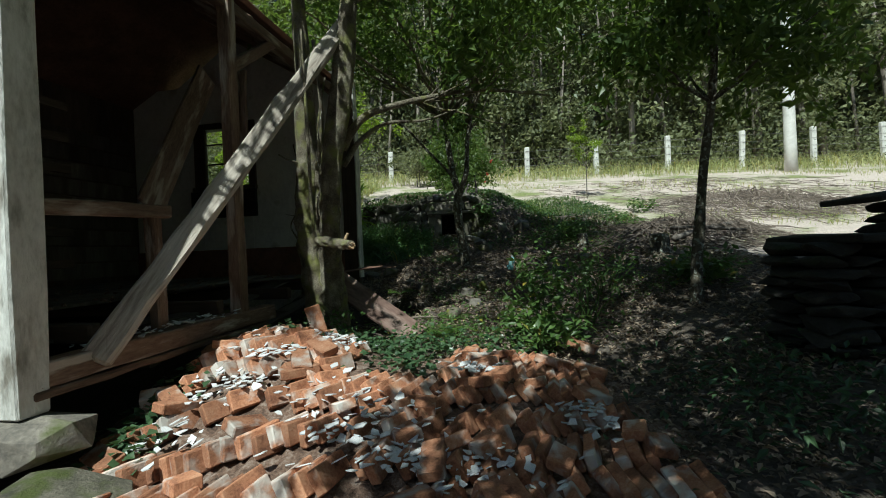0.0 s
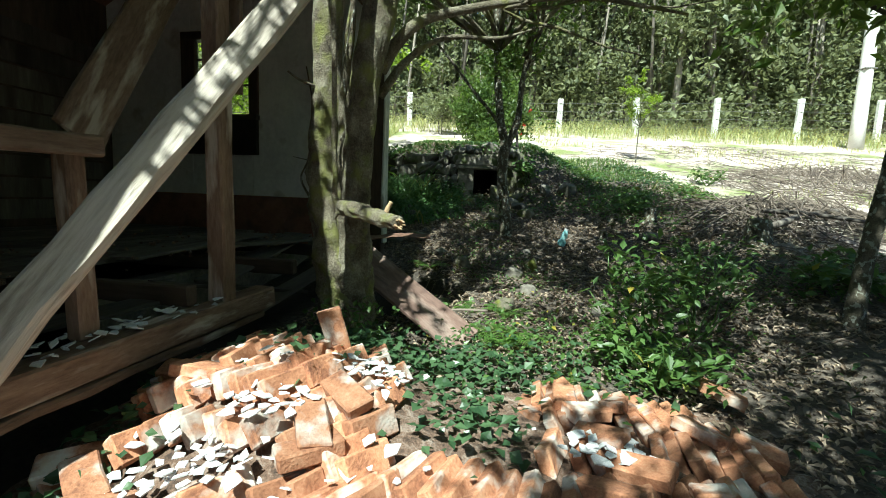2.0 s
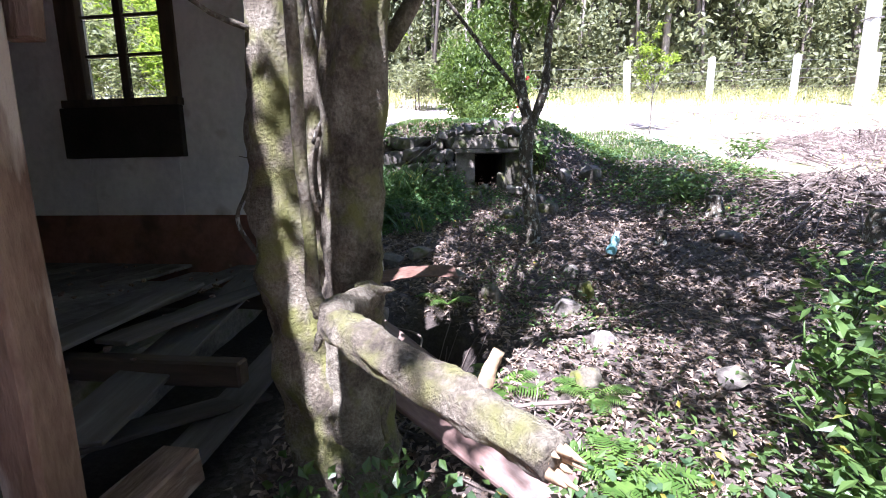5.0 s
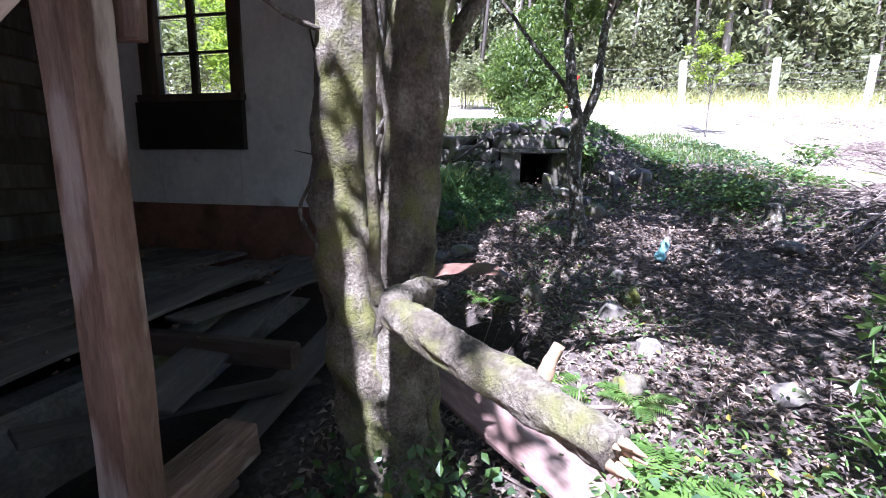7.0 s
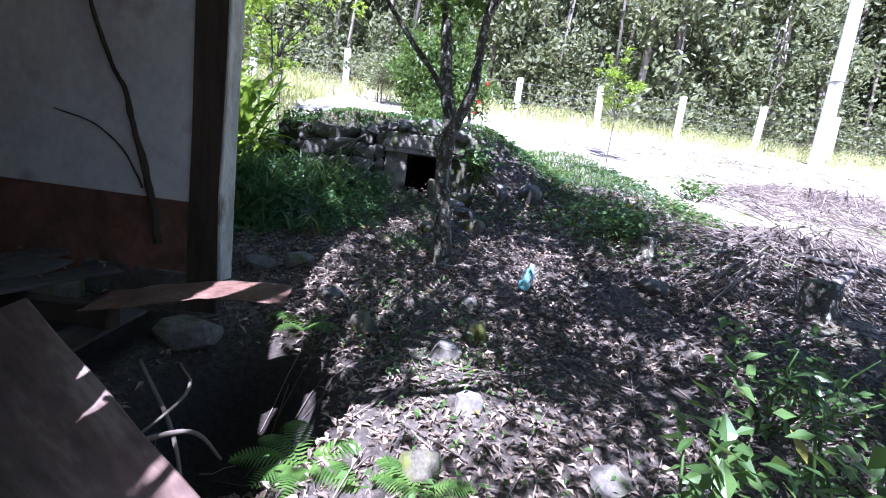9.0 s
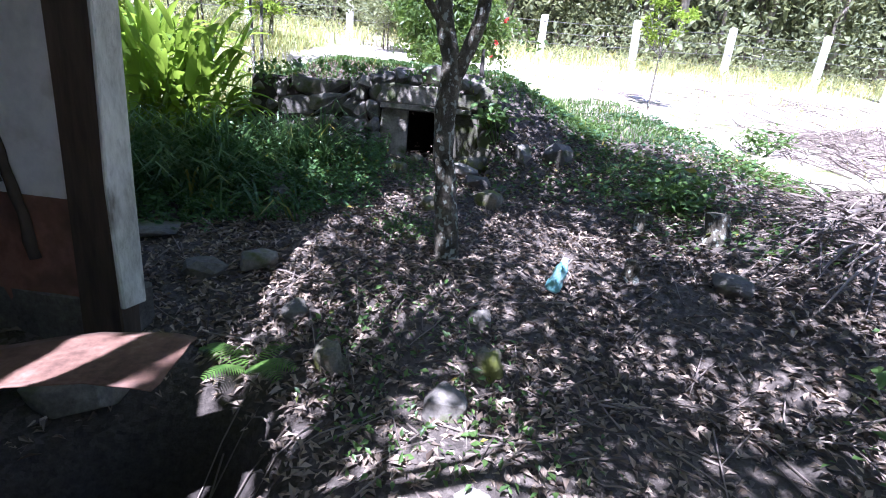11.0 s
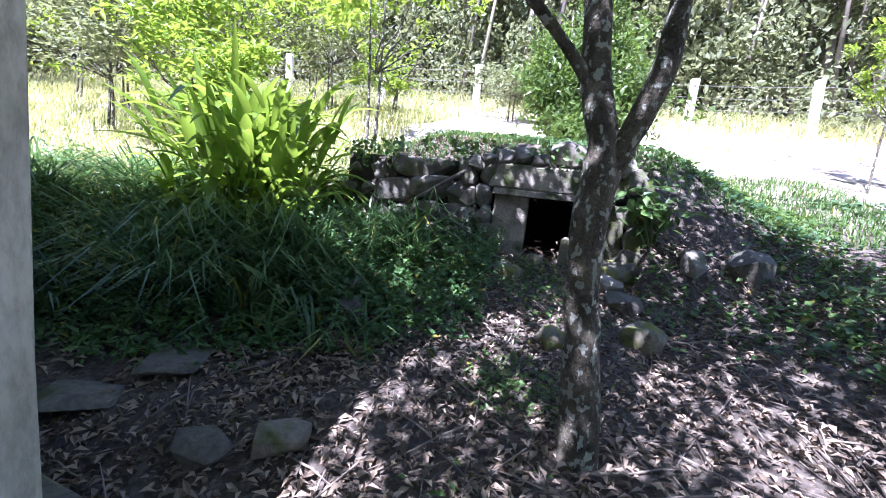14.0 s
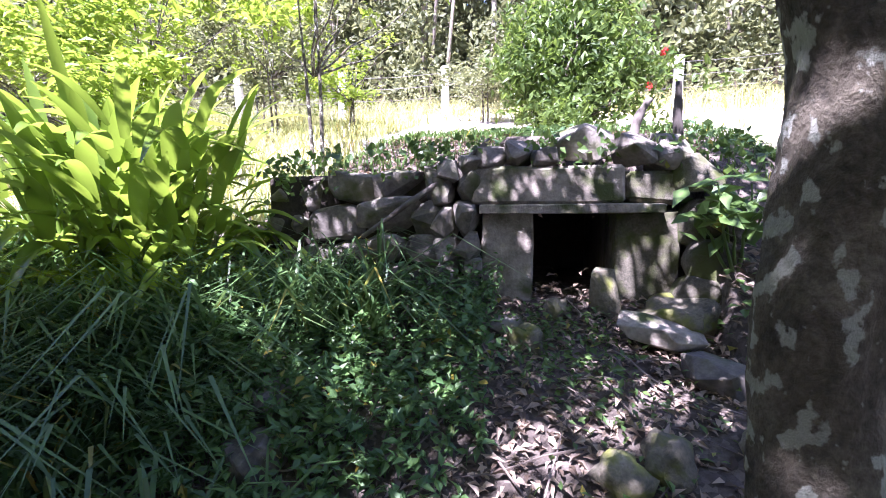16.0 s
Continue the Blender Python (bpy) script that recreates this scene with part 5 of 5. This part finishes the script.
def fern(x, y, n, length, seed, z=0.0):
    t = holder("fern", pose(x, y, land_z(x, y) + z), "bright green feathery fern", "fern", "ferns")
    rr = random.Random(seed)
    for k in range(n):
        a = 2 * math.pi * k / n + rr.uniform(-0.4, 0.4)
        d, s = Vector((math.cos(a), math.sin(a), 0)), Vector((-math.sin(a), math.cos(a), 0))
        L = length * rr.uniform(0.75, 1.15)
        vs, fs = [], []
        for i in range(1, 19):
            u = i / 19
            c = d * L * u * 0.9 + Vector((0, 0, L * (0.75 * u - 0.62 * u * u)))
            w = L * 0.24 * math.sin(math.pi * (0.1 + 0.9 * u)) ** 0.7 + 0.008
            for sg in (-1, 1):
                o = len(vs)
                tip = c + s * sg * w + d * w * 0.35 - Vector((0, 0, w * 0.2))
                b = L * 0.021
                vs += [c - d * b, c + s * sg * w * 0.5 - d * b * 0.4 + d * w * 0.15, tip, c + s * sg * w * 0.5 + d * b * 1.2 + d * w * 0.15, c + d * b]
                fs += [(o, o + 1, o + 3, o + 4), (o + 1, o + 2, o + 3)]
        mesh("frond", vs, fs, M_fern, t)
fern(-0.05, 5.2, 8, 0.42, 1)
fern(-0.5, 6.15, 8, 0.38, 2)
fern(-0.75, 7.45, 6, 0.34, 3)
fern(0.35, 4.45, 6, 0.28, 4)
fern(0.1, 5.9, 6, 0.3, 5)

# ---------------- stones ----------------
for k, (x, y, w, h, m, lab) in enumerate((
        (0.36, 7.2, 0.24, 0.2, M_stone, "pinkish grey stone half sunk in leaves"), (0.45, 6.6, 0.2, 0.14, M_stone, "grey stone in leaf litter"), (1.1, 6.0, 0.2, 0.16, M_stone, "grey stone in leaf litter"),
        (-0.3, 7.5, 0.2, 0.16, M_moss, "rounded mossy stone among leaves"), (0.62, 7.9, 0.17, 0.15, M_stone, "rounded grey stone among leaves"), (0.64, 7.5, 0.2, 0.17, M_moss, "mossy stone with yellow moss"),
        (2.5, 8.1, 0.3, 0.16, M_stone, "pale stone on dead leaves"), (-1.35, 8.27, 0.28, 0.16, M_stone, "flat grey stone in litter"), (-1.0, 8.42, 0.26, 0.17, M_stone, "flat grey stone in litter"), (-1.3, 10.0, 0.3, 0.2, M_stone, "grey stone at the weeds' edge"),
        (-1.95, 8.8, 0.42, 0.1, M_stone, "flat grey paving stone in earth"), (0.95, 9.9, 0.3, 0.2, M_moss, "mossy stone near the door"), (0.3, 9.75, 0.2, 0.14, M_moss, "rounded yellowish stone among leaves"), (0.5, 9.85, 0.22, 0.14, M_moss, "rounded yellowish stone among leaves"),
        (0.85, 10.35, 0.3, 0.18, M_stone, "brown stone among leaves"), (-0.05, 10.6, 0.2, 0.14, M_moss, "mossy stone before the doorway"), (0.14, 10.9, 0.14, 0.14, M_moss, "mossy stone before the doorway"), (-0.15, 10.75, 0.26, 0.1, M_stone, "flat grey stone in litter"),
        (-1.2, 9.7, 0.3, 0.18, M_stone, "grey stone at the weeds' edge"), (0.1, 6.05, 0.2, 0.15, M_moss, "mossy stone by the fern"), (1.9, 10.75, 0.36, 0.3, M_stone, "pointed grey stone on the bank"), (1.45, 10.7, 0.25, 0.22, M_stone, "reddish stone on the bank"),
        (0.85, 10.85, 0.5, 0.2, M_moss, "long mossy stone beside the door"), (-1.5, 7.25, 0.4, 0.2, M_stone, "flat stone at the house corner"), (-2.2, 8.4, 0.4, 0.1, M_stone, "flat grey paving stone in earth"), (-0.6, 7.9, 0.2, 0.12, M_stone, "small grey stone in litter"))):
    ob = part("stone", rock_data((w, w * 0.85, h * 1.25), k + 3, 3, 0.5, 0.35), m, None, "", True) if m is M_moss else part("stone", crag_data((w * 1.05, w * 0.9, h * 1.1), k + 3, 26, 0.4), m)
    ob.matrix_basis = pose(x, y, land_z(x, y) + h * 0.22, 0, 0, k * 47)
    tagged(ob, lab, "stone", "loose stones")
ob = part("stone", crag_data((0.2, 0.18, 0.36), 71), M_moss)
ob.matrix_basis = pose(0.43, 10.95, land_z(0.43, 10.95) + 0.12, 4, -6, 20)
tagged(ob, "upright block thick with yellow-green moss", "stone", "loose stones")
ob = part("stone", crag_data((0.46, 0.26, 0.13), 72), M_lintel)
ob.matrix_basis = pose(0.68, 10.62, land_z(0.68, 10.62) + 0.1, 6, 12, -12)
tagged(ob, "pale broken slab propped before the doorway", "stone", "loose stones")
# footings of the white column
for k, (x, y, z, sx, sy, sz) in enumerate(((-2.36, 2.5, 0.47, 0.62, 0.52, 0.38), (-1.98, 2.25, 0.27, 0.62, 0.42, 0.3), (-2.75, 2.2, 0.3, 0.5, 0.4, 0.4))):
    ob = part("footing_stone", crag_data((sx, sy, sz), 80 + k, 26, 0.3), M_mossdark if k else M_stone)
    ob.matrix_basis = pose(x, y, z, 3, 4, 20 * k + 8)
    tagged(ob, "rough mossy footing stone under the column", "stone", "footing stones")

# ruined dry-stone oven; its deep shade is put into the stone colour
oven = holder("stone_oven", pose(3.42, 3.7, land_z(3.3, 3.7)), "ruined oven of stacked flat stones, coloured dark for shade", "oven")
orng = random.Random(8)
zb = land_z(3.3, 3.7)
zc = -0.1
while zc < 1.35 - zb:
    h = orng.uniform(0.07, 0.13)
    for side in range(2):
        x = -0.66 + orng.uniform(-0.03, 0.03)
        while x < 1.2:
            w = orng.uniform(0.2, 0.45)
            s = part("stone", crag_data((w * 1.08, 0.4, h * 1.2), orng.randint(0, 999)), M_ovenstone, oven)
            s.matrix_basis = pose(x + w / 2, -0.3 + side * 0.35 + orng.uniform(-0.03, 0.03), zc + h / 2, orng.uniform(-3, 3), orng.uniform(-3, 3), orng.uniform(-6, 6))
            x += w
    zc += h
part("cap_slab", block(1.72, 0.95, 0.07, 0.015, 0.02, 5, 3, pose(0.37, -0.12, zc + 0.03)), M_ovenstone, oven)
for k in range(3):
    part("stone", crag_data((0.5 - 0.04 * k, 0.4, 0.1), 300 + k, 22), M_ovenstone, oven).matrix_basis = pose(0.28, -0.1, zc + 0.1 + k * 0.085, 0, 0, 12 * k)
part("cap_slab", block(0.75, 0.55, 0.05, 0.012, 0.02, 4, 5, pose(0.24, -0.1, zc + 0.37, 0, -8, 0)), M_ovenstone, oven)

# ---------------- timber, sheet, litter by the house ----------------
plank = beam("fallen_plank", (-0.33, 5.09, 0.50), (-1.62, 5.70, 1.33), 0.36, 0.035, M_oldplank, None, bevel=0.006, jit=0.012, up=(0.25, -0.54, 0.78), seed=41)
tagged(plank, "wide brown plank lying aslant by the tree", "plank")
sheet_v, sheet_f = [], []
for i in range(15):
    for k in range(7):
        a, b = i / 14 - 0.5, k / 6 - 0.5
        sheet_v.append((a * 1.0, b * 0.36 + 0.05 * math.sin(a * 5), 0.03 * math.cos(a * 4) + 0.012 * math.sin(b * 20) + 0.02 * noise.noise(Vector((a * 6, b * 6, 1)))))
for i in range(14):
    for k in range(6):
        o = i * 7 + k
        sheet_f.append((o, o + 7, o + 8, o + 1))
sheet = mesh("metal_sheet", sheet_v, sheet_f, M_rust, None, "", True)
sheet.matrix_basis = pose(-1.22, 6.62, 1.22, 4, -5, 2)
sm = sheet.modifiers.new("thickness", "SOLIDIFY")
sm.thickness = 0.006
tagged(sheet, "bent rusty metal sheet lying by the house corner", "metal sheet")
part_rng = random.Random(33)
for k, (a, b, w) in enumerate((((-0.35, 1.0, 1.16), (-2.7, 0.5, 0.98), 0.28), ((-0.25, 0.65, 1.12), (-2.2, 0.75, 1.2), 0.2), ((-1.0, 1.2, 1.2), (-3.0, 1.0, 1.17), 0.24), ((-0.5, 0.3, 0.95), (-2.6, 0.25, 0.72), 0.22), ((-1.8, 0.2, 0.75), (-3.0, 0.75, 1.0), 0.18), ((-3.3, 0.4, 0.98), (-4.8, 0.5, 0.99), 0.22))):
    ob = beam("fallen_board", *[tuple(HOUSE @ Vector(q)) for q in (a, b)], w, 0.025, M_greywood, None, bevel=0.004, jit=0.01, seed=60 + k)
    tagged(ob, "dusty grey board fallen from the floor", "board", "fallen floor boards")
for k, (pts, r0) in enumerate(((((-1.15, 5.75, 0.85), (-0.95, 5.95, 0.8), (-0.85, 6.05, 0.6)), 0.014), (((-1.3, 6.2, 1.0), (-1.0, 5.9, 0.8), (-0.8, 5.6, 0.5)), 0.012), (((-1.2, 6.4, 0.9), (-1.0, 6.0, 0.95), (-1.2, 5.6, 0.8)), 0.01), (((-0.1, 5.75, 0.62), (-0.5, 5.7, 0.62), (-0.95, 5.6, 0.5)), 0.015))):
    ob = limb("dead_branch", pts, [r0, r0 * 0.8, r0 * 0.5], M_straw, None, 7, 0.2, k)
    tagged(ob, "bare bent dead branch over the hole", "branch", "dead branches")
# creeper roots on the end wall
for k, pts in enumerate((((0, 0.46, 1.3), (0, 0.52, 1.6), (0, 0.60, 1.9), (0, 0.68, 2.16), (0, 0.74, 2.38), (0, 0.85, 2.57), (0, 1.0, 2.95), (0, 1.1, 3.4)), ((0, 0.6, 1.7), (0, 0.65, 1.8), (0, 0.77, 1.98), (0, 0.99, 2.13), (0, 1.29, 2.2)))):
    q = [tuple(HOUSE @ (Vector(a) + Vector((-0.03, 0, 0)))) for a in pts]
    tagged(limb("dead_creeper", q, [(0.03 if k == 0 else 0.008) * (1 - 0.1 * i) for i in range(len(q))], M_darkwood, None, 7, 0.5, k), "dry dark creeper stem up the plaster wall", "creeper", "creeper stems")

# turquoise crushed can
canister = holder("plastic_canister", pose(1.23, 8.28, land_z(1.23, 8.28) + 0.06, 8, 14, 30), "crushed turquoise plastic canister on dead leaves", "canister")
v, f = tube_data([Vector((0, 0, z)) for z in (-0.02, 0.0, 0.05, 0.09, 0.12, 0.17, 0.21, 0.23)], [0.04, 0.055, 0.057, 0.042, 0.052, 0.05, 0.03, 0.026], 16, 0.25, 3)
can_body = mesh("body", v, f, M_bluecan, canister, "", True)
v, f = tube_data([Vector((0, 0, 0.228)), Vector((0, 0, 0.26))], [0.029, 0.029], 14)
mesh("cap", v, f, M_plaster_chip, can_body, "pale cap")

def stump(x, y, r0, h, seed):
    s = holder("tree_stump", pose(x, y, land_z(x, y)), "short rotten stump among dead leaves", "stump", "stumps")
    v, f = tube_data([Vector((0, 0, z)) for z in (-0.1, 0, h * 0.4, h * 0.8, h)], [r0 * 1.5, r0 * 1.25, r0, r0 * 0.95, r0 * 0.85], 12, 0.4, seed)
    mesh("trunk", v, f, M_bark2, s, "", True)
    v, f = tube_data([Vector((0, 0, h * 0.98)), Vector((0, 0, h * 1.05))], [r0 * 0.8, r0 * 0.5], 10, 0.5, seed)
    mesh("cut_face", v, f, M_bark, s, "splintered pale wood")
for k, a in enumerate(((1.92, 8.45, 0.07, 0.16), (2.75, 8.75, 0.1, 0.25), (2.35, 9.2, 0.08, 0.15), (3.6, 7.4, 0.16, 0.3))):
    stump(*a, k + 5)
for k, (x, lean) in enumerate(((0.9, -6), (0.62, 8))):
    ob = limb("dead_stub", [(0, 0, -0.1), (0.01, 0, 0.15), (0.03 * (k + 1), 0, 0.38 - 0.08 * k)], [0.035, 0.03, 0.02], M_greywood, None, 8, 0.35, k)
    ob.matrix_basis = pose(x, 11.2, 2.8, 0, lean, 0)
    tagged(ob, "broken grey dead stub above the lintel", "stub", "dead stubs")
tagged(limb("dead_branch", [(-1.15, 10.95, 2.2), (-0.8, 11.0, 2.45), (-0.55, 11.05, 2.62), (-0.3, 11.15, 2.85)], [0.015, 0.02, 0.022, 0.018], M_greywood, None, 8, 0.2, 50), "grey branch lying against the stones", "branch", "dead branches")

# brushwood heaps on the slope
def heap(x, y, rx, ry, h, n, seed, label):
    rr = random.Random(seed)
    lines = []
    for _ in range(n):
        a, q = rr.uniform(0, 6.28), math.sqrt(rr.random())
        px, py = x + rx * q * math.cos(a), y + ry * q * math.sin(a)
        b, ln = rr.uniform(0, 6.28), rr.uniform(0.3, 1.1)
        z0 = h * (1 - q * q)
        pts = []
        for t in (0, 0.33, 0.66, 1):
            sx, sy = px + math.cos(b) * ln * t, py + math.sin(b) * ln * t
            pts.append(Vector((sx, sy, land_z(sx, sy) + z0 * rr.uniform(0.4, 1.1) * (1 - 0.5 * t) + 0.02)))
        r0 = rr.uniform(0.004, 0.013)
        lines.append((pts, [r0, r0 * 0.9, r0 * 0.7, r0 * 0.4]))
    v, f = many_tubes(lines, 4)
    return tagged(mesh("brushwood", v, f, M_straw), label, "brushwood", kind="stuff")
heap(4.9, 8.6, 1.5, 1.1, 0.42, 700, 1, "heap of cut dry brushwood")
heap(8.2, 11.5, 2.6, 1.6, 0.5, 800, 2, "sunlit heap of dry branches")
heap(9, 14, 6, 4, 0.05, 700, 3, "dry branches strewn over the slope")
for k, (a, b, r0) in enumerate((((4.0, 7.7, 1.5), (5.4, 8.3, 1.75), 0.05), ((4.2, 8.2, 1.7), (5.2, 7.6, 1.6), 0.035), ((3.4, 8.6, 1.55), (4.6, 9.0, 1.9), 0.03))):
    tagged(limb("cut_branch", [a, tuple((np.array(a) + np.array(b)) / 2 + (0, 0.05, 0.03)), b], [r0, r0 * 0.9, r0 * 0.7], M_greywood, None, 9, 0.2, k), "pale cut branch on the brushwood", "branch", "cut branches")

# ---------------- brick rubble of the fallen front wall ----------------
rubble = holder("brick_rubble", pose(0, 0, 0), "heap of fallen orange bricks with plaster", "rubble")
brick_meshes = []
for k in range(7):
    me = part("brick", block(0.275 * (1 if k < 4 else 0.55), 0.135, 0.072, 0.008, 0.014, 1, k), M_brick, rubble)
    brick_meshes.append(me.data)
    bpy.data.objects.remove(me)
brng = random.Random(12)
# mortar and crushed brick under and between the bricks
bed_x, bed_y = np.linspace(-2.5, 1.6, 60), np.linspace(1.2, 4.6, 50)
bed_v = [(x, y, heap_z(x, y) + 0.055 * math.exp(-(max(0, abs(x + 0.42) - 1.75) / 0.25) ** 2 - (max(0, abs(y - 3.0) - 1.25) / 0.2) ** 2) - 0.06 + 0.05 * noise.noise(Vector((x * 9, y * 9, 0)))) for y in bed_y for x in bed_x]
bed_f = [(k * 60 + i, k * 60 + i + 1, (k + 1) * 60 + i + 1, (k + 1) * 60 + i) for k in range(49) for i in range(59)]
mesh("mortar_bed", bed_v, bed_f, M_mortar, rubble, "crushed mortar and brick dust", True)
count = 0
row_turn = [72 + brng.uniform(-14, 14) for _ in range(12)]
for row in range(9):
    lean = brng.uniform(50, 74)
    x = -2.2
    while x < 1.35 - 0.05 * row and count < 290:
        x += 0.08 + (0.08 if brng.random() < 0.12 else 0.0) + brng.uniform(0, 0.012)
        y = 1.80 + row * 0.285 + 0.12 * math.sin(x * 2.2 + row) + brng.uniform(-0.02, 0.02)
        if brng.random() < 0.14 or (y > 3.35 and -0.78 < x < 0.0 and brng.random() < 0.85):
            continue
        ob = new("brick", brick_meshes[brng.choice((0, 1, 2, 3, 0, 1, 2, 3, 4, 5))])
        ob.parent = rubble
        ob.matrix_basis = pose(x, y, heap_z(x, y) + 0.035 + brng.uniform(-0.015, 0.02), lean + brng.uniform(-6, 6), brng.uniform(-5, 5), row_turn[row] + 10 * math.sin(x * 1.7) + brng.uniform(-5, 5))
        count += 1
for k in range(40):
    x, y = brng.uniform(-2.1, 1.3), brng.uniform(1.95, 4.35)
    if y > 3.3 and -0.8 < x < 0.0:
        continue
    ob = new("brick", brick_meshes[brng.choice((0, 1, 2, 3, 4, 5, 6))])
    ob.parent = rubble
    ob.matrix_basis = pose(x, y, heap_z(x, y) + 0.11 + brng.uniform(-0.01, 0.02), brng.uniform(-22, 22), brng.uniform(-18, 18), brng.uniform(0, 180))
def lone_brick(x, y, z, rx, ry, rz, k=0):
    ob = new("brick", brick_meshes[k])
    tagged(ob, "whole orange brick lying loose", "brick", "loose bricks")
    ob.matrix_basis = pose(x, y, z, rx, ry, rz)
lone_brick(-1.45, 4.42, land_z(-1.45, 4.42) + 0.07, 20, 12, 35)
lone_brick(-1.18, 4.05, heap_z(-1.18, 4.05) + 0.2, 82, 74, 8, 1)
lone_brick(-1.22, 4.02, heap_z(-1.22, 4.02) + 0.06, 86, 8, 80, 2)
lone_brick(0.2, 4.22, land_z(0.2, 4.22) + 0.09, 24, -15, 30, 2)
lone_brick(0.02, 4.1, land_z(0.0, 4.1) + 0.06, 8, 5, 75, 1)
lone_brick(-1.95, 4.35, land_z(-1.95, 4.35) + 0.1, 80, 75, 40, 4)
lone_brick(1.2, 3.75, land_z(1.2, 3.75) + 0.08, 10, 12, -30, 3)

chip_meshes = []
for k in range(8):
    rr = random.Random(k)
    bm = bmesh.new()
    n = rr.randint(4, 6)
    ring = [bm.verts.new((math.cos(6.283 * i / n) * rr.uniform(0.45, 1.25), math.sin(6.283 * i / n) * rr.uniform(0.4, 1.1), 0.0)) for i in range(n)]
    top = bm.faces.new(ring)
    ex = bmesh.ops.extrude_face_region(bm, geom=[top])
    bmesh.ops.translate(bm, vec=(0, 0, 0.2), verts=[g for g in ex["geom"] if isinstance(g, bmesh.types.BMVert)])
    bmesh.ops.recalc_face_normals(bm, faces=bm.faces)
    ob = part("plaster_chip", bm, M_plaster_chip)
    chip_meshes.append(ob.data)
    bpy.data.objects.remove(ob)
def chip(parent, x, y, z, s, tilt=15):
    ob = new("plaster_chip", brng.choice(chip_meshes))
    ob.parent = parent
    ob.matrix_basis = pose(x, y, z, brng.uniform(-tilt, tilt), brng.uniform(-tilt, tilt), brng.uniform(0, 360)) @ Matrix.Diagonal((s, s * brng.uniform(0.6, 1.2), 0.03, 1))
for cx, cy, sx, sy, n in ((-0.45, 2.75, 0.4, 0.25, 60), (-0.1, 2.45, 0.4, 0.2, 60), (-0.95, 3.0, 0.35, 0.3, 30), (-1.5, 3.3, 0.35, 0.35, 45), (0.85, 2.75, 0.25, 0.2, 30), (0.24, 3.42, 0.22, 0.1, 18), (-0.88, 3.8, 0.2, 0.2, 34), (-1.7, 2.7, 0.25, 0.2, 24), (0.2, 2.3, 0.4, 0.15, 40)):
    for _ in range(n):
        x, y = cx + brng.gauss(0, sx * 0.6), cy + brng.gauss(0, sy * 0.6)
        chip(rubble, x, y, heap_z(x, y) + 0.095 + brng.uniform(0, 0.04), brng.uniform(0.018, 0.05), 30)
for cx, cy, wide, n in ((-0.75, 2.65, 0.16, 16), (-1.3, 3.35, 0.2, 22), (0.24, 3.42, 0.2, 20), (-1.45, 3.1, 0.16, 16), (-0.3, 2.4, 0.2, 20), (0.9, 2.9, 0.13, 12), (-1.8, 3.05, 0.15, 14), (-0.9, 3.75, 0.14, 14)):
    # a fallen sheet of plaster, cracked into pieces that still lie together
    for k in range(n):
        q, a = wide * math.sqrt((k + 0.5) / n), 2.4 * k
        x, y = cx + q * math.cos(a), cy + q * math.sin(a) * 0.75
        chip(rubble, x, y, heap_z(cx, cy) + 0.12 + 0.2 * (heap_z(x, y) - heap_z(cx, cy)) + brng.uniform(0, 0.012), wide * brng.uniform(0.15, 0.27), 9)
scraps = holder("plaster_scraps", HOUSE @ pose(-4.0, 0.07, 0.95), "white plaster scraps lying along the sill beam", "plaster")
for _ in range(60):
    chip(scraps, brng.uniform(-0.75, 0.85), brng.uniform(-0.06, 0.2), 0.0 + brng.uniform(0.0, 0.03), brng.uniform(0.02, 0.05), 25)

# crumbled plaster and brick on the house floor
drng = random.Random(44)
debris_bm = bmesh.new()
tmp = bpy.data.meshes.new("debris_piece")
for k in range(170):
    sz = drng.uniform(0.015, 0.06)
    b = crag_data((sz, sz * drng.uniform(0.6, 1), sz * 0.6), k, 10, 0.1)
    b.transform(HOUSE @ pose(drng.uniform(-4.6, -0.2), drng.uniform(0.5, 2.6), 1.17 + drng.uniform(0, 0.02), drng.uniform(0, 30), 0, drng.uniform(0, 360)))
    b.to_mesh(tmp)
    b.free()
    debris_bm.from_mesh(tmp)
bpy.data.meshes.remove(tmp)
tagged(part("floor_debris", debris_bm, M_mortar), "crumbs of plaster and brick on floor boards", "debris", kind="stuff")
# leaf shoots at the old tree's foot
p, r = patch(260, -1.28, 4.92, 0.3, 0.16, 133)
p[:, 2] += np.random.default_rng(8).uniform(0.02, 0.4, len(p))
leaf_stuff("trunk_shoots", p, 0.06, M_leaf_low, "small bright shoots at the old tree's foot", "shoots", flat=0.4, aspect=0.6)
# weeds in the shaded corner by the oven
p, r = patch(900, 2.2, 2.9, 0.9, 0.9, 134)
p[:, 2] += np.random.default_rng(9).uniform(0.01, 0.22, len(p))
leaf_stuff("shade_weeds", p, 0.08, M_ivy, "dark weeds in deep shade near the oven", "weeds", flat=0.6, aspect=0.4)
